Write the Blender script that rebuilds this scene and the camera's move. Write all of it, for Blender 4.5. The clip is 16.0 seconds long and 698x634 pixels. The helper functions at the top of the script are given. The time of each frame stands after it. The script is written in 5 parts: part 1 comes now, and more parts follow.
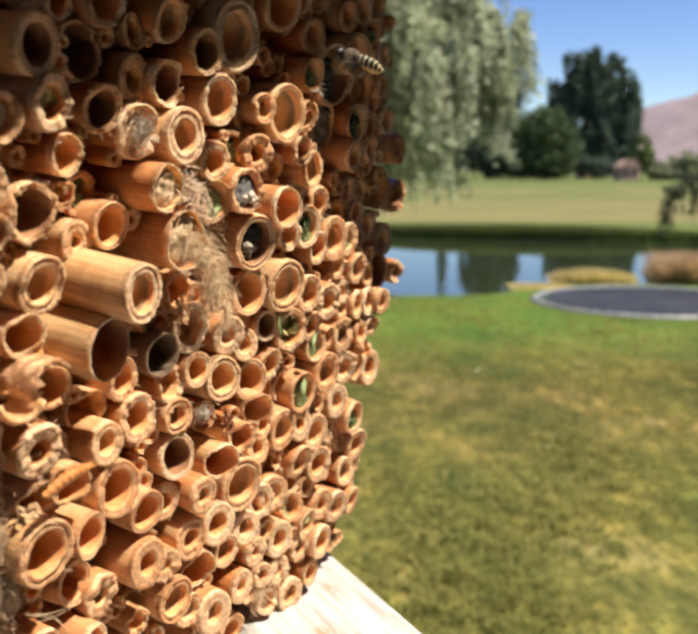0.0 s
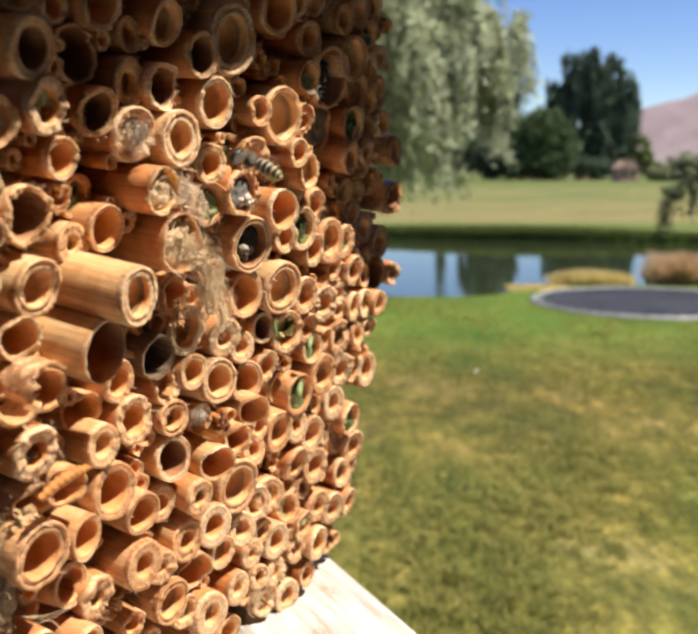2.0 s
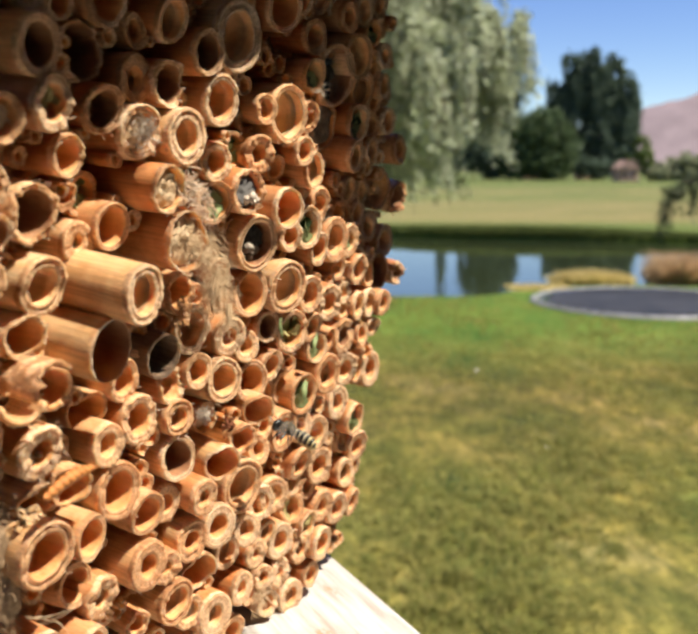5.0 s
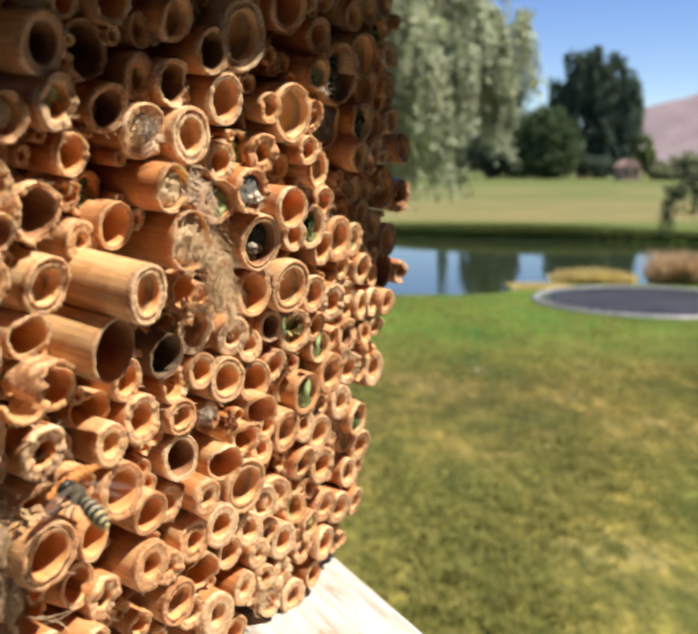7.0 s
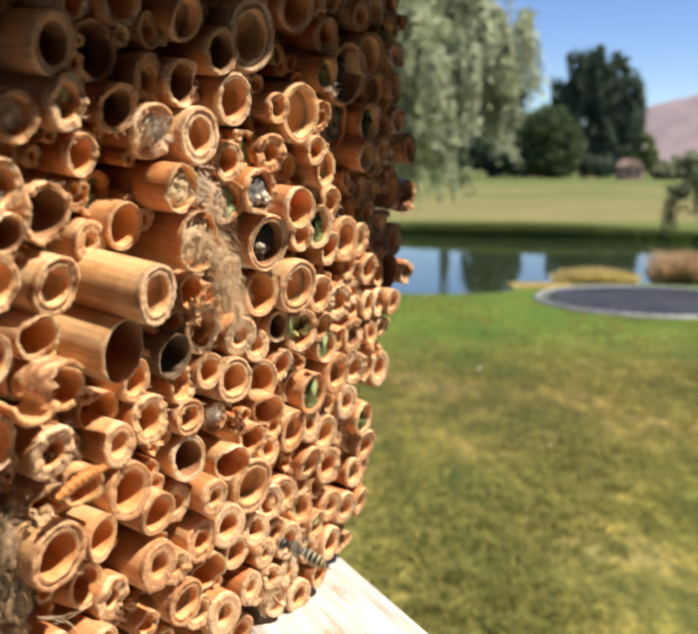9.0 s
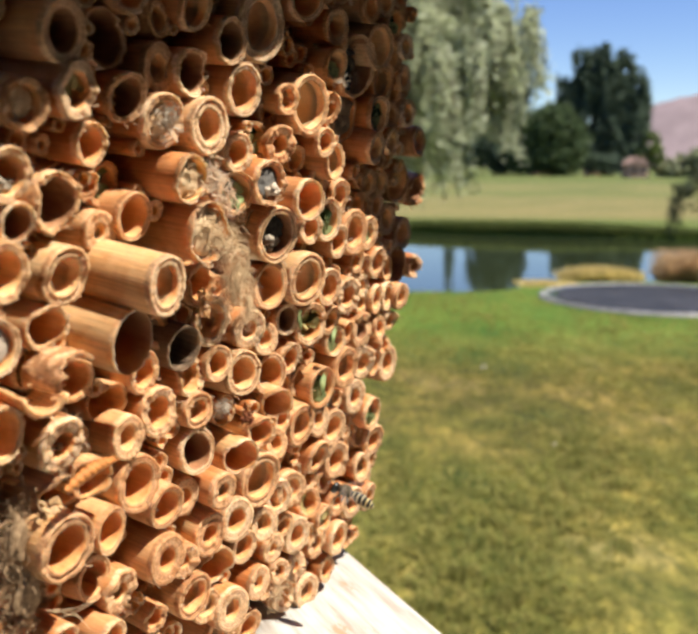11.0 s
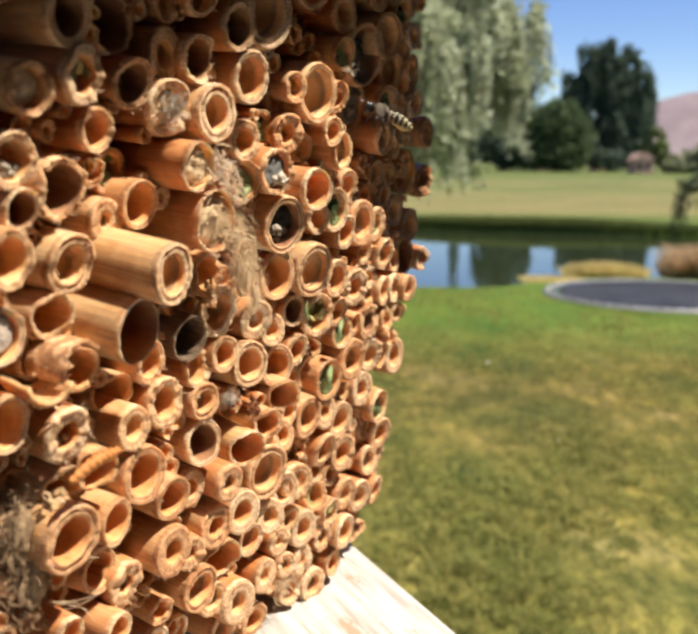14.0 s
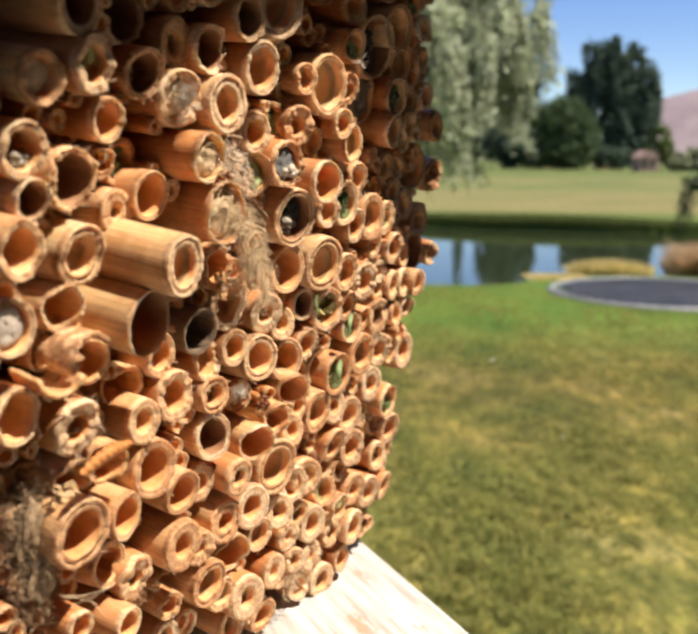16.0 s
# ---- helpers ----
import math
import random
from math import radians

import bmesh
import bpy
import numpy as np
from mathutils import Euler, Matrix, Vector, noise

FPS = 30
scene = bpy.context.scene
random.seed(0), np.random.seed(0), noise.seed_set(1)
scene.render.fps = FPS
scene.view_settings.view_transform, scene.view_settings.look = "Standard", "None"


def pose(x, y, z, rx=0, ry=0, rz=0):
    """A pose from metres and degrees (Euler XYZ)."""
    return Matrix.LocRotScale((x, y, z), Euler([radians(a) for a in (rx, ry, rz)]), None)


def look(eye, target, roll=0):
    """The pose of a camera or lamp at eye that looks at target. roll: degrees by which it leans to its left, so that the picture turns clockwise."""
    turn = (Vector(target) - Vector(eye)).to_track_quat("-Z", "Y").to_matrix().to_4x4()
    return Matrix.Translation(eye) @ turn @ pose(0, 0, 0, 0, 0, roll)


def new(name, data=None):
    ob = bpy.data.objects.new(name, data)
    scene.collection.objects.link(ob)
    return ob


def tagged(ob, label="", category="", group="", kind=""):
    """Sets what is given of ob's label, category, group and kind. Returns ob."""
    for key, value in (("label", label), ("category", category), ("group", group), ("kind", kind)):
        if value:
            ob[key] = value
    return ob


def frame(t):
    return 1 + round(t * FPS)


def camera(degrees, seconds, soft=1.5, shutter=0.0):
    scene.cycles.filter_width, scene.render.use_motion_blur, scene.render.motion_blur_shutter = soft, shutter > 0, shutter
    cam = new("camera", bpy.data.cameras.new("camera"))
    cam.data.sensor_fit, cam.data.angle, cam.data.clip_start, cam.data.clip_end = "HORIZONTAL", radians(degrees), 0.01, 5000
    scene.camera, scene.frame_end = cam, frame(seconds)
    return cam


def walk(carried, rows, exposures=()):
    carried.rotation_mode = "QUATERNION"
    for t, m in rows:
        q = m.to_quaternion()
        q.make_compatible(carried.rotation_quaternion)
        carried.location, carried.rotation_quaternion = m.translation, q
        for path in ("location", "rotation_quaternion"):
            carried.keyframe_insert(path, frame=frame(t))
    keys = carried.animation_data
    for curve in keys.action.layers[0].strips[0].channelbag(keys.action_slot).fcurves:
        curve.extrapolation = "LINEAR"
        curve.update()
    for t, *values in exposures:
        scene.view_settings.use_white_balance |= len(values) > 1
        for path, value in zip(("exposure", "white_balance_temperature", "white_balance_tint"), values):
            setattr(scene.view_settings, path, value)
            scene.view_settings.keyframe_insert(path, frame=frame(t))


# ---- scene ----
cam = camera(39.22, 16.0, soft=3.2, shutter=0.5)
cam.data.dof.use_dof = True
cam.data.dof.focus_distance = 0.27
cam.data.dof.aperture_fstop = 25
walk(cam, [
    (0.0, pose(0.00023, 0.00022, 1.49988, 81.482, 0.008, 0.082)),
    (0.5, pose(0.00053, 0.00003, 1.49989, 81.523, 0.047, 0.064)),
    (1.0, pose(0.00087, -0.00015, 1.50018, 81.515, 0.035, 0.038)),
    (1.5, pose(0.00080, -0.00003, 1.50022, 81.533, 0.002, 0.004)),
    (2.0, pose(0.00099, -0.00033, 1.50022, 81.548, 0.042, 0.003)),
    (2.5, pose(0.00053, -0.00056, 1.50034, 81.545, 0.018, 0.002)),
    (3.0, pose(0.00043, -0.00054, 1.50040, 81.541, -0.012, -0.000)),
    (3.5, pose(0.00000, 0.00000, 1.50000, 81.546, -0.000, 0.000)),
    (4.0, pose(-0.00026, 0.00035, 1.49990, 81.545, -0.019, 0.001)),
    (6.5, pose(-0.00088, 0.00184, 1.50017, 81.436, -0.149, 0.096)),
    (7.0, pose(-0.00108, 0.00188, 1.50025, 81.415, -0.197, 0.132)),
    (7.5, pose(-0.00132, 0.00213, 1.50029, 81.401, -0.208, 0.151)),
    (8.0, pose(-0.00149, 0.00208, 1.50045, 81.377, -0.228, 0.176)),
    (8.5, pose(-0.00210, 0.00200, 1.50059, 81.367, -0.265, 0.196)),
    (9.0, pose(-0.00262, 0.00206, 1.50056, 81.360, -0.280, 0.251)),
    (11.5, pose(-0.00455, 0.00424, 1.49887, 81.156, -0.403, 0.576)),
    (12.0, pose(-0.00499, 0.00480, 1.49878, 81.116, -0.412, 0.619)),
    (12.5, pose(-0.00502, 0.00512, 1.49838, 81.086, -0.436, 0.684)),
    (13.0, pose(-0.00490, 0.00571, 1.49802, 81.019, -0.466, 0.727)),
    (13.5, pose(-0.00491, 0.00603, 1.49757, 80.993, -0.440, 0.752)),
    (14.0, pose(-0.00494, 0.00604, 1.49737, 80.954, -0.451, 0.797)),
    (14.5, pose(-0.00556, 0.00627, 1.49722, 80.908, -0.472, 0.849)),
    (15.0, pose(-0.00590, 0.00683, 1.49681, 80.878, -0.490, 0.932)),
    (15.5, pose(-0.00627, 0.00694, 1.49640, 80.847, -0.476, 0.982)),
    (16.0, pose(-0.00667, 0.00766, 1.49603, 80.805, -0.510, 1.043)),
], exposures=[(0.0, 0.95), (16.0, 0.95)])

# ---- world and sun ----
SUN = Vector((0.463, -0.129, 0.880)).normalized()
world = bpy.data.worlds.new("sky")
scene.world = world
world.use_nodes = True
wn = world.node_tree.nodes
sky = wn.new("ShaderNodeTexSky")
sky.sky_type = "NISHITA"
sky.sun_disc = False
sky.sun_elevation = math.asin(SUN.z)
sky.sun_rotation = math.atan2(SUN.x, SUN.y)
sky.air_density = 1.0
sky.dust_density = 0.0
sky.altitude = 1500
sky.ozone_density = 2.0
wn["Background"].inputs["Strength"].default_value = 0.072
deep = wn.new("ShaderNodeHueSaturation")
deep.inputs["Hue"].default_value = 0.518
deep.inputs["Saturation"].default_value = 1.22
deep.inputs["Value"].default_value = 1.06
world.node_tree.links.new(sky.outputs[0], deep.inputs["Color"])
world.node_tree.links.new(deep.outputs[0], wn["Background"].inputs["Color"])
sun_data = bpy.data.lights.new("sun", "SUN")
sun_data.energy = 4.85
sun_data.angle = radians(0.5)
sun_data.color = (1.0, 0.938, 0.825)
sun = new("sun", sun_data)
sun.matrix_world = look(SUN * 50, (0, 0, 0))


# ---- materials ----
def node_mat(name, rough=0.6, spec=0.4):
    m = bpy.data.materials.new(name)
    m.use_nodes = True
    b = m.node_tree.nodes["Principled BSDF"]
    b.inputs["Roughness"].default_value = rough
    b.inputs["Specular IOR Level"].default_value = spec
    return m, m.node_tree.nodes, m.node_tree.links, b


def coords(n, l, scale=(1, 1, 1), use="Object"):
    tc = n.new("ShaderNodeTexCoord")
    mp = n.new("ShaderNodeMapping")
    mp.inputs["Scale"].default_value = scale
    l.new(tc.outputs[use], mp.inputs["Vector"])
    return mp.outputs[0]


def noise_node(n, l, vec, scale, detail=4.0, rough=0.6):
    t = n.new("ShaderNodeTexNoise")
    t.inputs["Scale"].default_value = scale
    t.inputs["Detail"].default_value = detail
    t.inputs["Roughness"].default_value = rough
    if vec is not None:
        l.new(vec, t.inputs["Vector"])
    return t.outputs["Fac"]


def ramp(n, l, fac, stops):
    r = n.new("ShaderNodeValToRGB")
    while len(r.color_ramp.elements) < len(stops):
        r.color_ramp.elements.new(0.5)
    for e, (p, c) in zip(r.color_ramp.elements, stops):
        e.position = p
        e.color = (*c, 1) if len(c) == 3 else c
    l.new(fac, r.inputs[0])
    return r.outputs[0]


def mix(n, l, fac, a, b, kind="MIX"):
    m = n.new("ShaderNodeMix")
    m.data_type = "RGBA"
    m.blend_type = kind
    for key, v in ((0, fac), (6, a), (7, b)):
        if isinstance(v, (int, float)):
            m.inputs[key].default_value = v
        elif isinstance(v, tuple):
            m.inputs[key].default_value = (*v, 1)
        else:
            l.new(v, m.inputs[key])
    return m.outputs[2]


def bump(n, l, b, height, strength=0.5, dist=0.001):
    u = n.new("ShaderNodeBump")
    u.inputs["Strength"].default_value = strength
    u.inputs["Distance"].default_value = dist
    l.new(height, u.inputs["Height"])
    l.new(u.outputs[0], b.inputs["Normal"])


def obj_random(n):
    return n.new("ShaderNodeObjectInfo").outputs["Random"]


def mat_reed(name, tones, rough, streak, blot, rim=False):
    """Dry reed: long fibres along the tube, blotches, a tone of its own for each piece."""
    m, n, l, b = node_mat(name, rough, 0.35)
    tone = ramp(n, l, obj_random(n), [(i / (len(tones) - 1), t) for i, t in enumerate(tones)])
    add = n.new("ShaderNodeVectorMath")
    tc = n.new("ShaderNodeTexCoord")
    com = n.new("ShaderNodeCombineXYZ")
    mul = n.new("ShaderNodeMath")
    mul.operation = "MULTIPLY"
    mul.inputs[1].default_value = 7.0
    l.new(obj_random(n), mul.inputs[0])
    l.new(mul.outputs[0], com.inputs[0])
    l.new(tc.outputs["Object"], add.inputs[0])
    l.new(com.outputs[0], add.inputs[1])
    mp = n.new("ShaderNodeMapping")
    mp.inputs["Scale"].default_value = (1, 1, 0.02) if not rim else (1, 1, 0.35)
    l.new(add.outputs[0], mp.inputs["Vector"])
    fib = noise_node(n, l, mp.outputs[0], 2600 if not rim else 1500, 3.0)
    spots = noise_node(n, l, add.outputs[0], 260, 5.0)
    f2 = ramp(n, l, fib, [(0.32, (1 - streak,) * 3), (0.68, (1 + streak * 0.35,) * 3)])
    c = mix(n, l, 1.0, tone, f2, "MULTIPLY")
    s2 = ramp(n, l, spots, [(0.3, blot), (0.55, (1, 1, 1))])
    c = mix(n, l, 1.0, c, s2, "MULTIPLY")
    if rim:
        # growth rings of the cut wall
        xy = n.new("ShaderNodeMapping")
        xy.inputs["Scale"].default_value = (1, 1, 0)
        l.new(tc.outputs["Object"], xy.inputs["Vector"])
        ln = n.new("ShaderNodeVectorMath")
        ln.operation = "LENGTH"
        l.new(xy.outputs[0], ln.inputs[0])
        ring = n.new("ShaderNodeTexNoise")
        ring.noise_dimensions = "1D"
        ring.inputs["Scale"].default_value = 2600
        l.new(ln.outputs["Value"], ring.inputs["W"])
        c = mix(n, l, 1.0, c, ramp(n, l, ring.outputs["Fac"], [(0.36, (0.66, 0.55, 0.45)), (0.56, (1.12, 1.1, 1.08))]), "MULTIPLY")
    l.new(c, b.inputs["Base Color"])
    b.inputs["Subsurface Weight"].default_value = 0.45
    b.inputs["Subsurface Radius"].default_value = (1.0, 0.75, 0.5)
    b.inputs["Subsurface Scale"].default_value = 0.0028
    bump(n, l, b, fib, 0.45, 0.0002)
    return m


TONES = [(0.643, 0.311, 0.133), (0.588, 0.214, 0.071), (0.683, 0.405, 0.196), (0.612, 0.253, 0.092), (0.493, 0.209, 0.084), (0.683, 0.352, 0.160), (0.623, 0.225, 0.070), (0.702, 0.429, 0.215)]
skin_mat = mat_reed("reed_skin", TONES, 0.40, 0.32, (0.80, 0.68, 0.56))
rim_mat = mat_reed("reed_end_grain", [(0.715, 0.465, 0.270), (0.650, 0.360, 0.180), (0.745, 0.535, 0.345), (0.685, 0.415, 0.220)], 0.8, 0.42, (0.80, 0.68, 0.56), True)
hole_mat = mat_reed("reed_inner_wall", [(0.760, 0.400, 0.160), (0.700, 0.320, 0.115), (0.800, 0.470, 0.210)], 0.6, 0.12, (0.8, 0.7, 0.6))
pale_skin_mat = mat_reed("pale_reed_skin", [(0.720, 0.448, 0.229), (0.681, 0.376, 0.167), (0.759, 0.495, 0.263)], 0.40, 0.38, (0.84, 0.74, 0.62))
# much darker inner wall colour, given to chosen holes
dark_hole_mat = mat_reed("dark_reed_inner_wall", [(0.30, 0.13, 0.055), (0.36, 0.17, 0.075)], 0.7, 0.2, (0.8, 0.7, 0.6))
grey_mat = mat_reed("weathered_reed", [(0.19, 0.12, 0.07), (0.26, 0.17, 0.10)], 0.8, 0.5, (0.6, 0.55, 0.5))


def mat_simple(name, stops, scale, rough=0.7, bstr=0.4, bdist=0.001, spec=0.3, stretch=(1, 1, 1)):
    m, n, l, b = node_mat(name, rough, spec)
    v = coords(n, l, stretch)
    f1 = noise_node(n, l, v, scale, 6.0, 0.65)
    f2 = noise_node(n, l, v, scale * 0.13, 3.0)
    c1 = ramp(n, l, f1, stops)
    c2 = ramp(n, l, f2, [(0.3, (0.78, 0.78, 0.78)), (0.7, (1.15, 1.15, 1.15))])
    l.new(mix(n, l, 1.0, c1, c2, "MULTIPLY"), b.inputs["Base Color"])
    bump(n, l, b, f1, bstr, bdist)
    return m


dry_leaf_mat = mat_simple("dry_leaf_piece", [(0.3, (0.238, 0.187, 0.060)), (0.7, (0.493, 0.425, 0.187))], 700, 0.7, 0.5, 0.0006)
wool_mat = mat_simple("plant_wool", [(0.3, (0.52, 0.35, 0.195)), (0.7, (0.78, 0.59, 0.37))], 700, 0.95, 0.9, 0.0003, 0.05, (1, 0.45, 1))
dark_plug_mat = mat_simple("dark_hole_plug", [(0.3, (0.030, 0.026, 0.022)), (0.7, (0.095, 0.080, 0.064))], 900, 0.9, 0.5, 0.0003, 0.1)
membrane_mat = mat_simple("pale_nest_membrane", [(0.3, (0.40, 0.31, 0.235)), (0.7, (0.56, 0.46, 0.37))], 500, 0.6, 0.3, 0.0002, 0.3)
slate_mat = mat_simple("slate_grey_plug", [(0.3, (0.150, 0.140, 0.128)), (0.7, (0.240, 0.225, 0.205))], 900, 0.9, 0.4, 0.0003, 0.1)
white_wool_mat = mat_simple("white_fluff", [(0.3, (0.391, 0.306, 0.221)), (0.7, (0.629, 0.544, 0.442))], 900, 0.95, 0.0, 0.0001, 0.05)
brown_wool_mat = mat_simple("brown_plant_wool", [(0.3, (0.20, 0.125, 0.070)), (0.7, (0.44, 0.30, 0.175))], 700, 0.95, 0.9, 0.0001, 0.05)
mud_mat = mat_simple("dried_mud", [(0.3, (0.150, 0.111, 0.072)), (0.7, (0.337, 0.272, 0.196))], 800, 0.95, 0.7, 0.0008, 0.1)
pale_mud_mat = mat_simple("pale_dried_mud", [(0.3, (0.221, 0.178, 0.128)), (0.7, (0.425, 0.357, 0.281))], 800, 0.95, 0.2, 0.0001, 0.05)
crumb_mat = mat_simple("red_brown_bark", [(0.3, (0.136, 0.034, 0.013)), (0.7, (0.323, 0.111, 0.043))], 900, 0.8, 0.6, 0.0006)
orange_leaf_mat = mat_simple("orange_dry_leaf", [(0.3, (0.36, 0.11, 0.025)), (0.7, (0.62, 0.26, 0.07))], 600, 0.6, 0.4, 0.0003)


def mat_board():
    m, n, l, b = node_mat("white_painted_board", 0.55, 0.4)
    v = coords(n, l, (1, 9, 1))
    g = noise_node(n, l, v, 26, 6.0, 0.6)
    p = noise_node(n, l, coords(n, l, (1, 2.6, 1)), 42, 5.0, 0.6)
    c = ramp(n, l, g, [(0.34, (0.33, 0.28, 0.23)), (0.56, (0.50, 0.47, 0.43))])
    worn = ramp(n, l, p, [(0.345, (1, 1, 1)), (0.385, (0, 0, 0))])
    c = mix(n, l, worn, c, (0.36, 0.25, 0.16))
    l.new(c, b.inputs["Base Color"])
    bump(n, l, b, g, 0.4, 0.0008)
    return m


board_mat = mat_board()
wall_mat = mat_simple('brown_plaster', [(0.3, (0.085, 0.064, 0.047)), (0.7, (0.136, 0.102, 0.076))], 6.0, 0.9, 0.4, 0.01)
box_mat = mat_simple("weathered_box_wood", [(0.3, (0.187, 0.128, 0.076)), (0.7, (0.340, 0.246, 0.153))], 160, 0.8, 0.5, 0.0008, 0.2, (1, 1, 0.1))


def mat_lawn(name="lawn"):
    m, n, l, b = node_mat(name, 0.9, 0.1)
    tc = n.new("ShaderNodeTexCoord")
    sep = n.new("ShaderNodeSeparateXYZ")
    l.new(tc.outputs["Object"], sep.inputs[0])
    patch = noise_node(n, l, coords(n, l, (1.0, 0.6, 1)), 1.4, 4.0, 0.6)
    fine = noise_node(n, l, coords(n, l, (1, 0.5, 1)), 24.0, 6.0, 0.7)
    blades = noise_node(n, l, coords(n, l), 90.0, 4.0, 0.7)
    # the strip along the water is watered and green, the middle of the lawn is drier
    wet = n.new("ShaderNodeMapRange")
    wet.inputs[1].default_value, wet.inputs[2].default_value = 7.0, 9.2
    l.new(sep.outputs[1], wet.inputs[0])
    farness = n.new("ShaderNodeMapRange")
    farness.inputs[1].default_value, farness.inputs[2].default_value = 22.0, 27.0
    l.new(sep.outputs[1], farness.inputs[0])
    near = ramp(n, l, patch, [(0.28, (0.056, 0.084, 0.024)), (0.44, (0.106, 0.108, 0.028)), (0.56, (0.154, 0.136, 0.040)), (0.70, (0.262, 0.218, 0.090))])
    green = ramp(n, l, patch, [(0.3, (0.055, 0.115, 0.019)), (0.7, (0.138, 0.184, 0.033))])
    band = noise_node(n, l, coords(n, l, (0.03, 0.07, 1)), 3.0, 3.0)
    stretch = n.new("ShaderNodeMapRange")
    stretch.inputs[1].default_value, stretch.inputs[2].default_value = 24.0, 124.0
    l.new(sep.outputs[1], stretch.inputs[0])
    mown = ramp(n, l, stretch.outputs[0], [(0.0, (0.081, 0.120, 0.028)), (0.035, (0.105, 0.140, 0.036)), (0.07, (0.235, 0.190, 0.085)), (0.20, (0.225, 0.185, 0.085)), (0.32, (0.135, 0.155, 0.055)), (0.48, (0.205, 0.180, 0.080)), (0.8, (0.095, 0.135, 0.042))])
    away = ramp(n, l, band, [(0.42, (0.070, 0.105, 0.025)), (0.5, (0.210, 0.175, 0.070)), (0.58, (0.120, 0.135, 0.040))])
    tufty = noise_node(n, l, coords(n, l, (1, 0.45, 1)), 7.0, 5.0, 0.75)
    near = mix(n, l, 1.0, near, ramp(n, l, tufty, [(0.34, (0.44, 0.52, 0.46)), (0.5, (0.98, 0.96, 0.92)), (0.66, (1.80, 1.66, 1.50))]), "MULTIPLY")
    wide = n.new("ShaderNodeMapRange")
    wide.inputs[1].default_value, wide.inputs[2].default_value = 3.0, 9.0
    l.new(sep.outputs[1], wide.inputs[0])
    near = mix(n, l, 1.0, near, ramp(n, l, wide.outputs[0], [(0.0, (1.30, 1.30, 1.25)), (0.25, (1.06, 1.04, 1.0)), (0.5, (0.86, 0.80, 0.85)), (0.75, (0.94, 0.84, 0.85))]), "MULTIPLY")
    broad = noise_node(n, l, coords(n, l, (1, 0.7, 1)), 0.75, 2.0)
    near = mix(n, l, 1.0, near, ramp(n, l, broad, [(0.36, (0.74, 0.80, 0.86)), (0.5, (1.0, 0.99, 0.97)), (0.64, (1.34, 1.26, 1.20))]), "MULTIPLY")
    c = mix(n, l, wet.outputs[0], near, green)
    away = mix(n, l, 0.5, mown, away)
    c = mix(n, l, farness.outputs[0], c, away)
    f2 = ramp(n, l, fine, [(0.33, (0.58, 0.66, 0.58)), (0.5, (0.95, 0.95, 0.95)), (0.67, (1.42, 1.36, 1.25))])
    c = mix(n, l, 1.0, c, f2, "MULTIPLY")
    f3 = ramp(n, l, blades, [(0.3, (0.7, 0.72, 0.7)), (0.7, (1.2, 1.2, 1.2))])
    c = mix(n, l, 1.0, c, f3, "MULTIPLY")
    l.new(c, b.inputs["Base Color"])
    bump(n, l, b, blades, 0.6, 0.02)
    return m


lawn_mat = mat_lawn()


def mat_leaves(name, dark, light, rough=0.55, trans=0.25):
    m, n, l, b = node_mat(name, rough, 0.15)
    geo = n.new("ShaderNodeNewGeometry")
    c = ramp(n, l, geo.outputs["Random Per Island"], [(0.0, dark), (1.0, light)])
    f = noise_node(n, l, coords(n, l), 1.2, 3.0)
    c = mix(n, l, 1.0, c, ramp(n, l, f, [(0.3, (0.75, 0.75, 0.75)), (0.7, (1.2, 1.2, 1.2))]), "MULTIPLY")
    l.new(c, b.inputs["Base Color"])
    if trans:
        t = n.new("ShaderNodeBsdfTranslucent")
        l.new(c, t.inputs[0])
        x = n.new("ShaderNodeMixShader")
        x.inputs[0].default_value = trans
        l.new(b.outputs[0], x.inputs[1])
        l.new(t.outputs[0], x.inputs[2])
        l.new(x.outputs[0], n["Material Output"].inputs[0])
    return m


sedge_mat = mat_leaves("green_sedge", (0.095, 0.135, 0.034), (0.240, 0.270, 0.085), 0.7, 0.4)
white_petal_mat = mat_simple("pale_petal", [(0.3, (0.62, 0.56, 0.45)), (0.7, (0.80, 0.75, 0.66))], 60, 0.8, 0.3, 0.001)
sage_leaf_mat = mat_simple("sage_leaf", [(0.3, (0.13, 0.19, 0.06)), (0.7, (0.38, 0.44, 0.19))], 500, 0.6, 0.4, 0.0003)
leaf_plug_mat = mat_leaves("leaf_piece", (0.025, 0.048, 0.014), (0.400, 0.430, 0.190), 0.6, 0.2)
willow_mat = mat_leaves("silver_willow_leaves", (0.36, 0.40, 0.24), (0.66, 0.69, 0.49), 0.55, 0.5)
green_willow_mat = mat_leaves("green_willow_leaves", (0.060, 0.085, 0.036), (0.140, 0.165, 0.080))
tree_mat = mat_leaves("dark_tree_leaves", (0.056, 0.084, 0.060), (0.130, 0.172, 0.112), 0.6, 0.3)
mid_tree_mat = mat_leaves("green_tree_leaves", (0.046, 0.075, 0.030), (0.120, 0.160, 0.066), 0.6, 0.2)
bright_tree_mat = mat_leaves("fresh_tree_leaves", (0.100, 0.150, 0.035), (0.200, 0.250, 0.075), 0.6, 0.3)
shrub_mat = mat_leaves("olive_shrub_leaves", (0.24, 0.26, 0.145), (0.40, 0.41, 0.25), 0.7, 0.4)
straw_mat = mat_leaves("dry_straw", (0.55, 0.44, 0.17), (0.80, 0.68, 0.34), 0.8, 0.35)
